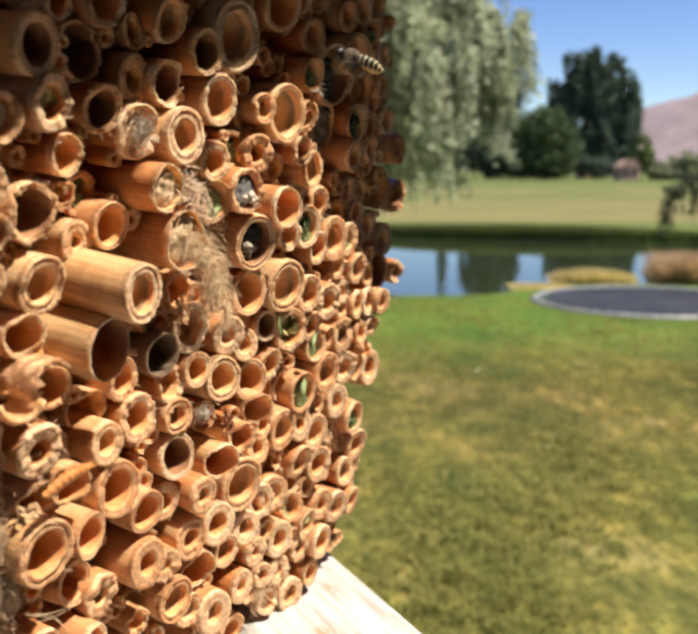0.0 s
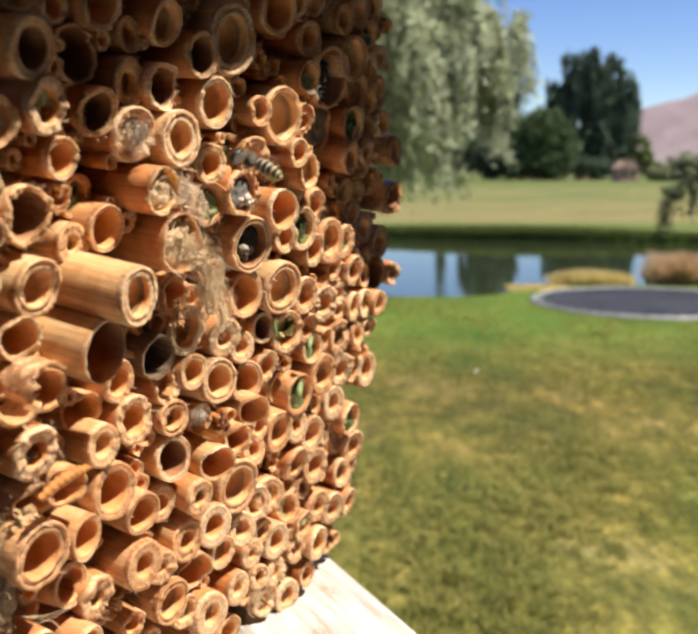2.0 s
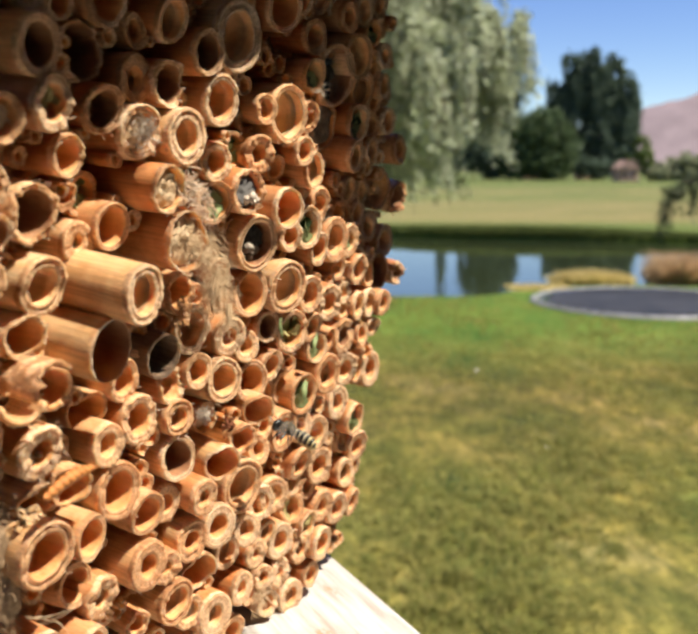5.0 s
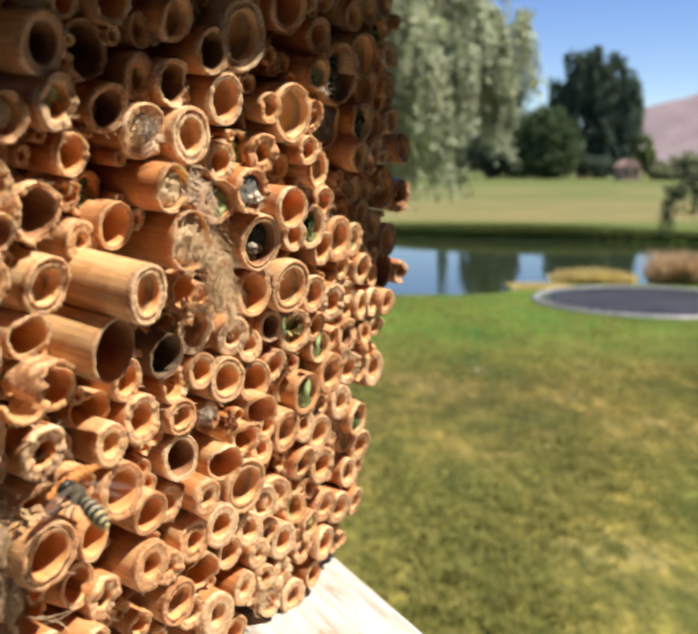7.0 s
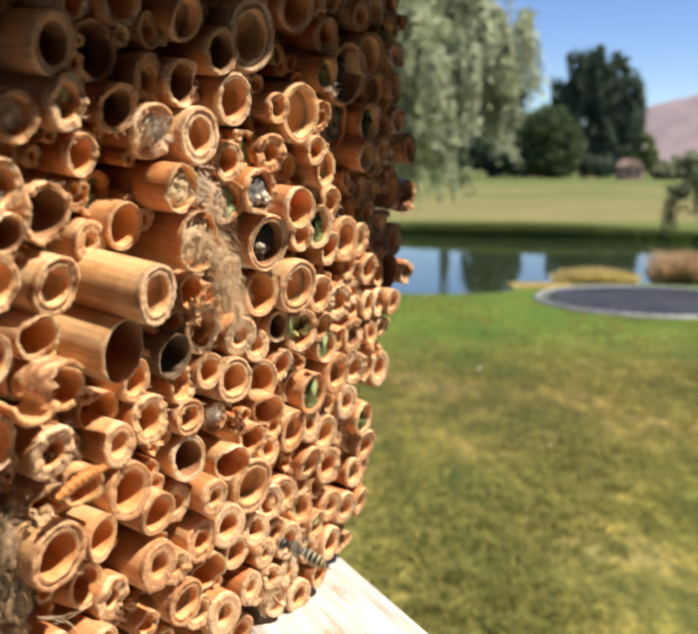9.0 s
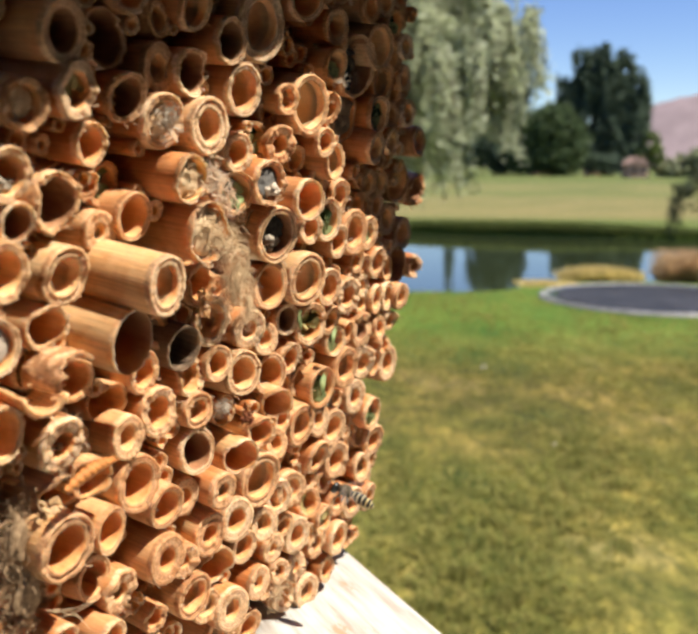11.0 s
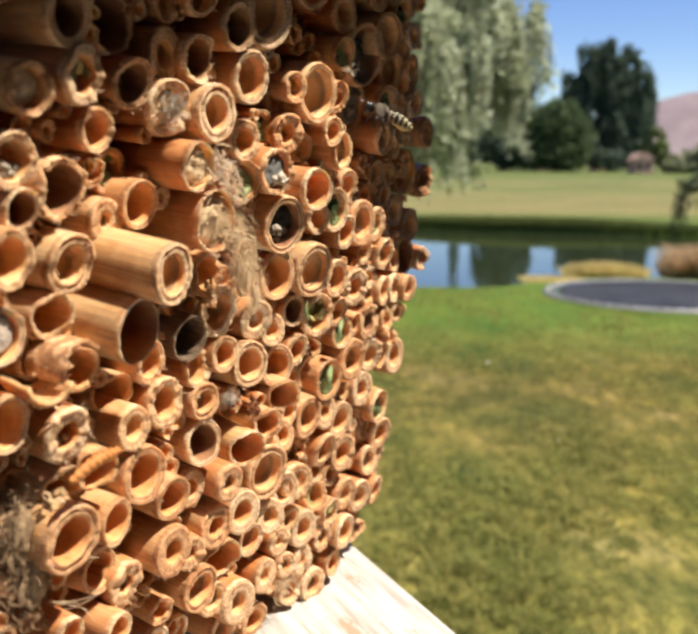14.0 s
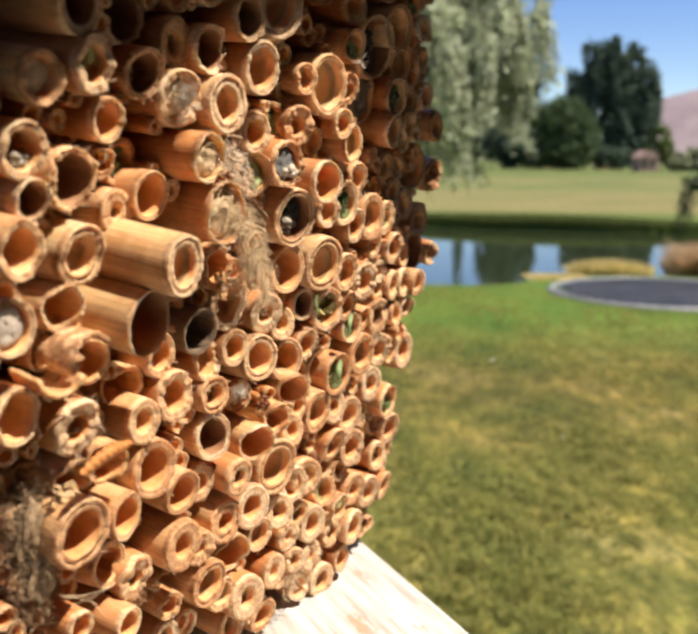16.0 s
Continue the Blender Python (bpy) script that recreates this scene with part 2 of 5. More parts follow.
brown_grass_mat = mat_leaves("brown_dry_grass", (0.44, 0.29, 0.16), (0.72, 0.53, 0.32), 0.8, 0.45)
blade_mat = mat_leaves("grass_blades", (0.120, 0.150, 0.030), (0.40, 0.35, 0.11), 0.7, 0.5)
bark_mat = mat_simple("bark", [(0.3, (0.051, 0.038, 0.025)), (0.7, (0.145, 0.111, 0.076))], 14, 0.9, 0.8, 0.02, 0.2, (1, 1, 0.2))
hill_mat = mat_simple("dry_hillside", [(0.3, (0.205, 0.158, 0.165)), (0.7, (0.285, 0.225, 0.230))], 0.02, 0.95, 0.2, 1.0, 0.1)
bed_mat = mat_simple("pond_bed", [(0.3, (0.014, 0.018, 0.006)), (0.7, (0.040, 0.042, 0.018))], 2.0, 0.9)
mat_mat = mat_simple("trampoline_mat_fabric", [(0.3, (0.016, 0.017, 0.021)), (0.7, (0.047, 0.047, 0.053))], 2.2, 0.65, 0.2, 0.002, 0.2)
pad_mat = mat_simple("grey_pad_vinyl", [(0.3, (0.162, 0.157, 0.153)), (0.7, (0.306, 0.293, 0.285))], 4.0, 0.5, 0.3, 0.004, 0.4)
steel_mat, _n, _l, _b = node_mat("galvanised_steel", 0.35)
_b.inputs["Base Color"].default_value = (0.5, 0.5, 0.5, 1)
_b.inputs["Metallic"].default_value = 1.0
brick_mat = mat_simple("pale_brick_wall", [(0.3, (0.340, 0.204, 0.153)), (0.7, (0.476, 0.306, 0.238))], 0.8, 0.9, 0.2, 0.02)
roof_mat = mat_simple("tile_roof", [(0.3, (0.340, 0.204, 0.162)), (0.7, (0.468, 0.306, 0.246))], 1.2, 0.9, 0.3, 0.03)
glass_mat, _n, _l, _b = node_mat("window_glass", 0.05)
_b.inputs["Base Color"].default_value = (0.03, 0.035, 0.04, 1)
water_mat, _n, _l, _b = node_mat("pond_water", 0.03, 0.5)
_b.inputs["Base Color"].default_value = (0.026, 0.034, 0.015, 1)
_b.inputs["IOR"].default_value = 1.45
_v = coords(_n, _l, (0.35, 1.0, 1))
bump(_n, _l, _b, noise_node(_n, _l, _v, 1.6, 3.0), 0.06, 0.03)


# ---- mesh helpers ----
def mesh_from(name, verts, faces, mats, idx=None, smooth=False):
    me = bpy.data.meshes.new(name)
    me.from_pydata([tuple(map(float, v)) for v in verts], [], [tuple(map(int, q)) for q in faces])
    for m in mats:
        me.materials.append(m)
    if idx is not None:
        me.polygons.foreach_set("material_index", np.asarray(idx, dtype=np.int32))
    if smooth:
        me.polygons.foreach_set("use_smooth", np.ones(len(me.polygons), dtype=bool))
    me.update()
    return me


def part(name, bm, material, parent, label=""):
    """Links a bmesh or a mesh as one object under a thing."""
    if isinstance(bm, bmesh.types.BMesh):
        me = bpy.data.meshes.new(name)
        bm.to_mesh(me)
        bm.free()
    else:
        me = bm
    if material is not None and not me.materials:
        me.materials.append(material)
    ob = new(name, me)
    ob.parent = parent
    if label:
        ob["label"] = label
    return ob


def box_bm(size, at=(0, 0, 0), bevel=0.0):
    bm = bmesh.new()
    bmesh.ops.create_cube(bm, size=1.0, matrix=Matrix.Translation(at) @ Matrix.Diagonal((*size, 1)))
    if bevel:
        bmesh.ops.bevel(bm, geom=bm.edges[:], offset=bevel, segments=2, affect="EDGES", profile=0.6)
    return bm


def smooth(bm):
    for q in bm.faces:
        q.smooth = True
    return bm


def prism(outline, depth_axis, lo, hi):
    """A solid plate: an outline in two axes drawn out along the third (0, 1 or 2)."""
    bm = bmesh.new()
    a, b = [i for i in range(3) if i != depth_axis]
    loops = []
    for d in (lo, hi):
        vs = []
        for p in outline:
            co = [0, 0, 0]
            co[a], co[b], co[depth_axis] = p[0], p[1], d
            vs.append(bm.verts.new(co))
        loops.append(vs)
    n = len(outline)
    bm.faces.new(loops[0])
    bm.faces.new(loops[1][::-1])
    for i in range(n):
        bm.faces.new((loops[0][i], loops[1][i], loops[1][(i + 1) % n], loops[0][(i + 1) % n]))
    bmesh.ops.recalc_face_normals(bm, faces=bm.faces[:])
    return bm


def thing(name, m, label, category, group="", kind=""):
    ob = new(name)
    ob.empty_display_size = 0.01
    ob.matrix_world = m
    return tagged(ob, label, category, group, kind)


# ---- ground, pond ----
def near_edge(x):
    t = min(max((x - 1.4) / 1.3, 0), 1)
    return 11.75 + 1.2 * t * t * (3 - 2 * t) + 0.06 * math.sin(x * 2.1)


def far_edge(x):
    return 25.7 - 0.30 * (x - 1.0) + 0.12 * math.sin(x * 1.3)


def ground_z(x, y):
    z = 0.012 * noise.noise((x * 0.7, y * 0.7, 0))
    if -60 < x < 40:
        a = min(max((y - near_edge(x)) / 1.5, 0), 1)
        b = min(max((far_edge(x) - y) / 0.35, 0), 1)
        c = min(max((x + 60) / 3, 0), 1) * min(max((40 - x) / 3, 0), 1)
        z -= 0.8 * a * a * (3 - 2 * a) * b * c
    return z


def build_ground():
    xs = [-4500, -1500, -500, -200, -100, -62, -57, -50, -40, -30, -22, -16] + list(np.arange(-12, 20.1, 0.4)) + [22, 26, 32, 37, 40, 60, 120, 300, 900, 2000, 4500]
    ys = [-4500, -1200, -300, -80, -30, -12, -5, -2] + list(np.arange(0, 11, 0.5)) + list(np.arange(11, 15, 0.15)) + list(np.arange(15, 21, 0.6)) + list(np.arange(21, 30, 0.12)) + [31, 34, 40, 50, 70, 100, 160, 260, 500, 1200, 4500]
    nx = len(xs)
    verts = []
    for y in ys:
        for x in xs:
            w = min(max((y - 19) / 3, 0), 1) * min(max((60 - y) / 28, 0), 1)
            yy = y + w * (far_edge(min(max(x, -60), 40)) - 25.7)
            verts.append((x, yy, ground_z(x, yy)))
    faces = [(j * nx + i, j * nx + i + 1, (j + 1) * nx + i + 1, (j + 1) * nx + i) for j in range(len(ys) - 1) for i in range(nx - 1)]
    idx = [1 if sum(verts[k][2] for k in q) / 4 < (-0.06 if verts[q[0]][1] < 18 else -0.26) else 0 for q in faces]
    tagged(new("ground", mesh_from("ground", verts, faces, [lawn_mat, bed_mat], idx, True)), "sunlit patchy lawn, green and straw-coloured, round a pond", "lawn", kind="structure")
    w = prism([(-60, 11.0), (40, 11.0), (40, 27.0), (20, 30), (-60, 46)], 2, -0.24, -0.22)
    me = bpy.data.meshes.new("water")
    w.to_mesh(me)
    w.free()
    me.materials.append(water_mat)
    tagged(new("water", me), "still pond water mirroring sky and trees", "pond", kind="structure")


build_ground()


# ---- added wall behind the camera that blocks the low sky ----
def build_sky_block():
    """An unseen plastered wall with its eave, added to keep the low sky off the reeds."""
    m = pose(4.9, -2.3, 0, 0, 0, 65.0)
    w = new("sky_block_wall", mesh_from("sky_block_wall", [], [], [wall_mat]))
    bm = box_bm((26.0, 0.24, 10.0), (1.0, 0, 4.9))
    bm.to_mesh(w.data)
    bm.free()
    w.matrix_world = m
    tagged(w, "plain brown plastered wall added out of view to block the low sky", "wall", kind="structure")
    e = new("sky_block_eave", mesh_from("sky_block_eave", [], [], [box_mat]))
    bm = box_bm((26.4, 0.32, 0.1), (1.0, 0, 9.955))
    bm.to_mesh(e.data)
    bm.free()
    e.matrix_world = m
    tagged(e, "dark wooden eave on the added sky-blocking wall", "eave", kind="structure")


build_sky_block()


# ---- distance: hills ----
def build_hill(name, x0, x1, y0, depth, peak, seed, label):
    nx, ny = 60, 14
    verts, faces = [], []
    for j in range(ny):
        t = j / (ny - 1)
        for i in range(nx):
            s = i / (nx - 1)
            x = x0 + (x1 - x0) * s
            env = math.sin(math.pi * s)
            h = peak * env * math.sin(math.pi * t) * (0.8 + 0.10 * noise.fractal((s * 9 + seed, t * 3, 0), 1.0, 2.0, 5))
            verts.append((x, y0 + depth * t, max(h, 0) - 2))
    for j in range(ny - 1):
        for i in range(nx - 1):
            a = j * nx + i
            faces.append((a, a + 1, a + nx + 1, a + nx))
    tagged(new(name, mesh_from(name, verts, faces, [hill_mat], None, True)), label, "hill", kind="structure")


build_hill("backdrop_hill", 430, 2200, 2300, 600, 372, 3.0, "bare pinkish desert hill in the far haze")


# ---- trees ----
def leaf_cloud(pts, normals_jitter, size, aspect, rng, droop=0.0):
    """Small pointed leaf blades at the points, as quads."""
    n = len(pts)
    d = rng.normal(size=(n, 3))
    d[:, 2] -= droop
    d /= np.linalg.norm(d, axis=1)[:, None]
    s = np.cross(d, rng.normal(size=(n, 3)))
    s /= np.linalg.norm(s, axis=1)[:, None] + 1e-9
    L = size * rng.uniform(0.6, 1.3, n)[:, None]
    W = L * aspect
    p = np.asarray(pts)
    v = np.stack([p - d * L * 0.5, p + s * W * 0.5, p + d * L * 0.5, p - s * W * 0.5], 1).reshape(-1, 3)
    f = np.arange(4 * n).reshape(-1, 4)
    return v, f


def limb(bm, a, b, r0, r1, seg=7, bend=0.0, rng=None):
    a, b = Vector(a), Vector(b)
    n = 5
    rings = []
    side = (b - a).cross(Vector((0.3, 0.7, 0.2))).normalized()
    up = (b - a).normalized().cross(side)
    for i in range(n + 1):
        t = i / n
        c = a.lerp(b, t) + side * bend * math.sin(math.pi * t)
        r = r0 + (r1 - r0) * t
        rings.append([bm.verts.new(c + (side * math.cos(k * math.tau / seg) + up * math.sin(k * math.tau / seg)) * r) for k in range(seg)])
    for q, w in zip(rings, rings[1:]):
        for k in range(seg):
            bm.faces.new((q[k], q[(k + 1) % seg], w[(k + 1) % seg], w[k]))
    bm.faces.new(rings[-1])


def far_tree(x, y, h, lobes, leaves, mat, label, seed, size=0.9, category="tree", trunk=True):
    """lobes: (dx, z, rx, rz) in metres about the trunk; the crown is many small leaf sprays."""
    rng = np.random.default_rng(seed)
    t = thing("tree" if trunk else "shrub", pose(x, y, 0), label, category)
    if trunk:
        bm = bmesh.new()
        limb(bm, (0, 0, -0.1), (0.2, 0, h * 0.45), 0.02 * h, 0.012 * h, 9, 0.1)
        for dx, z, rx, rz in lobes:
            limb(bm, (0.1, 0, h * 0.2), (dx, 0, z), 0.012 * h, 0.004 * h, 6, 0.3)
        part("trunk", smooth(bm), bark_mat, t, "dark bark trunk and limbs")
    pts = []
    tot = sum(rx * rz for _, _, rx, rz in lobes)
    for dx, z, rx, rz in lobes:
        k = int(leaves * rx * rz / tot)
        clump = rng.normal(size=(max(8, k // 40), 3))
        clump /= np.linalg.norm(clump, axis=1)[:, None]
        clump *= rng.uniform(0.45, 1.0, (len(clump), 1))
        c = clump[rng.integers(0, len(clump), k)] + rng.normal(size=(k, 3)) * 0.11
        pts.append(c * (rx, rx, rz) + (dx, 0, z))
    v, f = leaf_cloud(np.concatenate(pts), 1, size, 0.6, rng)
    part("crown", mesh_from("crown", v, f, [mat]), None, t)
    return t


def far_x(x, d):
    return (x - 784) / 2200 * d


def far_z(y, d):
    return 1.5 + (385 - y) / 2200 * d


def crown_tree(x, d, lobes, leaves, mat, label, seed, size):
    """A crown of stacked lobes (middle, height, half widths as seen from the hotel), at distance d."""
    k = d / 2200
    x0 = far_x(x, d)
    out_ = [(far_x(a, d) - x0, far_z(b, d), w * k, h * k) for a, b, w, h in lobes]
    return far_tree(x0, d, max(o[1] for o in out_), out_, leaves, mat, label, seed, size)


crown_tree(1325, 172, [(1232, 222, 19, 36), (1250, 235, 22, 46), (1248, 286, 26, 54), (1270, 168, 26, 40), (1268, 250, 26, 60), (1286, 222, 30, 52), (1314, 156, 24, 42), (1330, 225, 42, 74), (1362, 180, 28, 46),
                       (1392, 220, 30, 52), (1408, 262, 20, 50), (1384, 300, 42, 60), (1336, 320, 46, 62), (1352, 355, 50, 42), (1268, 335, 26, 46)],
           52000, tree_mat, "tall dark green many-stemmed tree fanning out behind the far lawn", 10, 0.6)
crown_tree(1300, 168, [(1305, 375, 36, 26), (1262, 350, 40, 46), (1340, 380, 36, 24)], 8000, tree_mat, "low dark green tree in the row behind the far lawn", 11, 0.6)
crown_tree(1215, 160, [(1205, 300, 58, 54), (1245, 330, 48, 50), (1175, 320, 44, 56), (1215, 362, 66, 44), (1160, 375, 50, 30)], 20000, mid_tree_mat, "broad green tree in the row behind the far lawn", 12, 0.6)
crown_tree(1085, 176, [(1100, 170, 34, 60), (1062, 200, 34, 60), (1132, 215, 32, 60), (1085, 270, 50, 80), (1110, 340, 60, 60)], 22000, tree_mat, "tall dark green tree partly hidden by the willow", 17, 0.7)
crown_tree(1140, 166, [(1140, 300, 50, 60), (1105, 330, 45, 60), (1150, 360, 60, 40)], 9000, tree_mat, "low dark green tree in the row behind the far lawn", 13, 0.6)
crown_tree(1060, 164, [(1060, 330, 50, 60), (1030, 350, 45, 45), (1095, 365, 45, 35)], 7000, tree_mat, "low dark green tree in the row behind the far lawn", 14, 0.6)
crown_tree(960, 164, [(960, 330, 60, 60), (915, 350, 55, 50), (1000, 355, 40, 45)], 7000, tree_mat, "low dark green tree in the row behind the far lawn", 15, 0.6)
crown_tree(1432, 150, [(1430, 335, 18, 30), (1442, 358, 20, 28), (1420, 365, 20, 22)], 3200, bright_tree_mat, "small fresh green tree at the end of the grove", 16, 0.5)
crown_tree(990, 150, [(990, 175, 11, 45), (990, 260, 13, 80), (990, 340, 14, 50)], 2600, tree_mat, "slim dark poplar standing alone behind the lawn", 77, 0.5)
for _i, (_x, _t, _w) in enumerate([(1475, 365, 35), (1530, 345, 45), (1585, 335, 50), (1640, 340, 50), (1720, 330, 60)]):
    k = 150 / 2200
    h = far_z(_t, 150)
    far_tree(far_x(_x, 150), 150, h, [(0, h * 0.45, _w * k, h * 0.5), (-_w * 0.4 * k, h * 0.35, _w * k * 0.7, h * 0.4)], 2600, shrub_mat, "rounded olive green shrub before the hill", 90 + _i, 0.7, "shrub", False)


# ---- far house ----
def build_house(x, y, w, d, h, roof_h, label):
    t = thing("house", pose(x, y, 0), label, "house")
    part("wall", box_bm((w, d, h), (0, 0, h / 2)), brick_mat, t, "pale brick wall")
    part("roof", prism([(-w * 0.56, h), (w * 0.56, h), (w * 0.12, h + roof_h), (-w * 0.12, h + roof_h)], 1, -d * 0.56, d * 0.56), roof_mat, t, "pinkish tiled hip roof")
    for i in (-0.25, 0.25):
        part("window", box_bm((w * 0.16, 0.1, h * 0.4), (w * i, -d / 2 - 0.03, h * 0.55)), glass_mat, t, "dark window")


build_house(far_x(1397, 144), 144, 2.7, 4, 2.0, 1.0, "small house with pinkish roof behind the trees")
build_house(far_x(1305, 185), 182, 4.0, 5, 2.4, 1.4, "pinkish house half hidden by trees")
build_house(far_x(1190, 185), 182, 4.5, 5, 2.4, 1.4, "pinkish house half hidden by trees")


# ---- willows ----
def willow(at, label, mat, strands, seed, crown_h, far=1.0):
    """strands: list of (x, y, z_top, z_bottom, spread) curtains of drooping twigs."""
    rng = np.random.default_rng(seed)
    eye = Matrix.Translation((0, 0, 1.5))
    t = thing("willow_tree", eye @ Matrix.Scale(far, 4) @ eye.inverted() @ pose(*at), label, "tree")
    bm = bmesh.new()
    limb(bm, (0, 0, -0.1), (0.05, 0, crown_h * 0.45), 0.22, 0.15, 10, 0.05)
    for s in strands[::3]:
        limb(bm, (0.05, 0, crown_h * 0.4), (s[0] - at[0], s[1] - at[1], s[2]), 0.08, 0.02, 6, 0.15)
    part("trunk", smooth(bm), bark_mat, t, "grey-brown trunk and limbs")
    pts, tw_v, tw_f = [], [], []
    for x, y, z1, z0, sp, n in strands:
        away = np.array([x - at[0], y - at[1]])
        away = away / (np.linalg.norm(away) + 0.3)
        for j in range(n):
            if j % 9 == 0:
                # a bough tip from which a bunch of twigs hangs
                bunch = np.array([x + rng.normal() * sp * 0.55, y + rng.normal() * sp * 0.55, rng.uniform(0, 1)])
                sway = rng.normal(size=2) * 0.20
            ln = min(rng.uniform(0.35, 0.7), z1 - z0)
            top = z0 + 0.9 * ln + bunch[2] * max(0.0, z1 - z0 - 0.9 * ln)
            a = np.array([bunch[0], bunch[1], top]) + rng.normal(size=3) * (0.030, 0.030, 0.05)
            out_ = away * rng.uniform(0.05, 0.30) * ln + (sway + rng.normal(size=2) * 0.06) * ln
            k = max(6, int(ln / 0.013))
            u = np.linspace(0, 1, k)[:, None]
            path = a + np.c_[out_[0] * u ** 0.7, out_[1] * u ** 0.7, -ln * u ** 1.5 + 0.1 * ln * np.sin(u * 3.0)]
            pts.append(path + rng.normal(size=path.shape) * 0.020)
            b0 = len(tw_v)
            tw = path[::6]
            for p in tw:
                tw_v += [p - (0.003, 0, 0), p + (0.003, 0, 0), p + (0, 0.004, 0)]
            for i in range(len(tw) - 1):
                q = b0 + 3 * i
                tw_f += [(q, q + 1, q + 4, q + 3), (q + 1, q + 2, q + 5, q + 4), (q + 2, q, q + 3, q + 5)]
    o = np.array(at)
    v, f = leaf_cloud(np.concatenate(pts) - o, 1, 0.074, 0.34, rng, 0.6)
    part("crown", mesh_from("crown", v, f, [mat]), None, t)
    part("twig_work", mesh_from("twig_work", np.array(tw_v) - o, tw_f, [bark_mat]), None, t)["kind"] = "stuff"
    return t


def willow_curtains():
    """Drooping curtains over a dome whose edge hangs towards the pond."""
    rng = np.random.default_rng(5)
    rows = []
    for i in range(84):
        a = rng.uniform(0, math.tau)
        r = (1.74 + 0.14 * math.sin(5 * a + 1.0)) * math.sqrt(rng.uniform(0.05, 1))
        x, y = -0.55 + r * math.cos(a), 8.8 + 0.8 * r * math.sin(a)
        top = 4.65 - 0.62 * r * r + rng.normal() * 0.12
        q = min(max((x - 0.5) / 0.7, 0), 1)
        low = 1.12 + 0.8 * q + rng.uniform(0, 0.3)
        rows.append((x, y, top, min(low, top - 0.5), 0.32, 90))
    return rows


willow((-0.9, 9.0, 0), "silvery green willow with drooping sprays, trunk out of sight", willow_mat, willow_curtains(), 21, 4.2, 1.35)
willow((7.6, 10.2, 0), "green willow whose hanging spray reaches towards the pond", green_willow_mat,
       [(3.14, 9.3, 1.40, 0.95, 0.03, 7), (3.07, 9.3, 1.40, 1.18, 0.03, 3), (3.25, 9.3, 1.40, 1.12, 0.04, 6), (4.3, 9.4, 1.7, 1.1, 0.10, 30), (5.2, 9.7, 2.4, 1.1, 0.3, 60),
        (6.6, 9.9, 3.2, 1.0, 0.5, 150), (7.8, 10.2, 4.0, 1.0, 0.8, 300)], 22, 4.0, 2.2)


# ---- pond bank plants ----
def grass_clump(name, x, y, w, d, h, n, mat, label, category, seed, lean=0.35, z0=0.0, dome=1.2):
    rng = np.random.default_rng(seed)
    px = rng.uniform(-0.5, 0.5, n)
    py = rng.uniform(-0.5, 0.5, n)
    base = np.c_[px * w, py * d, np.full(n, z0)]
    L = h * rng.uniform(0.55, 1.1, n) * (1 - dome * px ** 2)
    tip = base + np.c_[np.clip(rng.normal(size=n), -1.6, 1.6) * lean * L, np.clip(rng.normal(size=n), -1.6, 1.6) * lean * L, L]
    mid = (base + tip) / 2 + np.c_[np.zeros(n), np.zeros(n), L * 0.12]
    wv = np.c_[np.full(n, 0.007), rng.normal(size=n) * 0.004, np.zeros(n)]
    v = np.stack([base - wv, base + wv, mid + wv * 0.8, tip, mid - wv * 0.8], 1).reshape(-1, 3)
    f = np.arange(5 * n).reshape(-1, 5)
    ob = new(name, mesh_from(name, v, f, [mat]))
    ob.location = (x, y, 0)
    return tagged(ob, label, category, kind="stuff" if category == "grass" else "")


grass_clump("straw_grass", 3.25, 13.1, 1.0, 0.35, 0.25, 4200, straw_mat, "pale straw-coloured dry grass along the pond bank", "grass", 31, 0.5, -0.06)
grass_clump("brown_grass", 4.46, 13.2, 0.72, 0.5, 0.46, 4600, brown_grass_mat, "mound of brown dried ornamental grass at the water", "grass", 32, 0.55, -0.04, 2.8)
grass_clump("brown_grass", 5.5, 13.3, 1.0, 0.6, 0.38, 3000, brown_grass_mat, "mound of brown dried ornamental grass at the water", "grass", 33, 0.55, -0.04, 2.8)
grass_clump("bank_grass", 2.45, 12.55, 0.8, 0.5, 0.05, 1500, straw_mat, "short dry grass fringe on the pond edge", "grass", 34, 0.8)


def hash_u(i):
    return 0.5 + 0.5 * math.sin(i * 12.9898 + 4.1)


for _i in range(18):
    _x = -2.0 + 0.68 * _i
    grass_clump("sedge", _x, far_edge(_x) + 0.02, 1.5, 0.3, 0.13 + 0.12 * hash_u(_i), 1500, sedge_mat, "green sedge fringe on the far bank of the pond", "grass", 50 + _i, 0.5, -0.06)


# ---- trampoline set in the lawn ----
def ring_bm(r0, r1, z0, z1, seg=72):
    bm = bmesh.new()
    prof = [(r0, z0), (r0, z1 - 0.012), (r0 + 0.02, z1), (r1 - 0.03, z1), (r1, z1 - 0.02), (r1, z0)]
    rings = []
    for k in range(seg):
        a = k * math.tau / seg
        rings.append([bm.verts.new((r * math.cos(a), r * math.sin(a), z)) for r, z in prof])
    n = len(prof)
    for k in range(seg):
        p, q = rings[k], rings[(k + 1) % seg]
        for i in range(n):
            bm.faces.new((p[i], q[i], q[(i + 1) % n], p[(i + 1) % n]))
    bmesh.ops.recalc_face_normals(bm, faces=bm.faces[:])
    return smooth(bm)


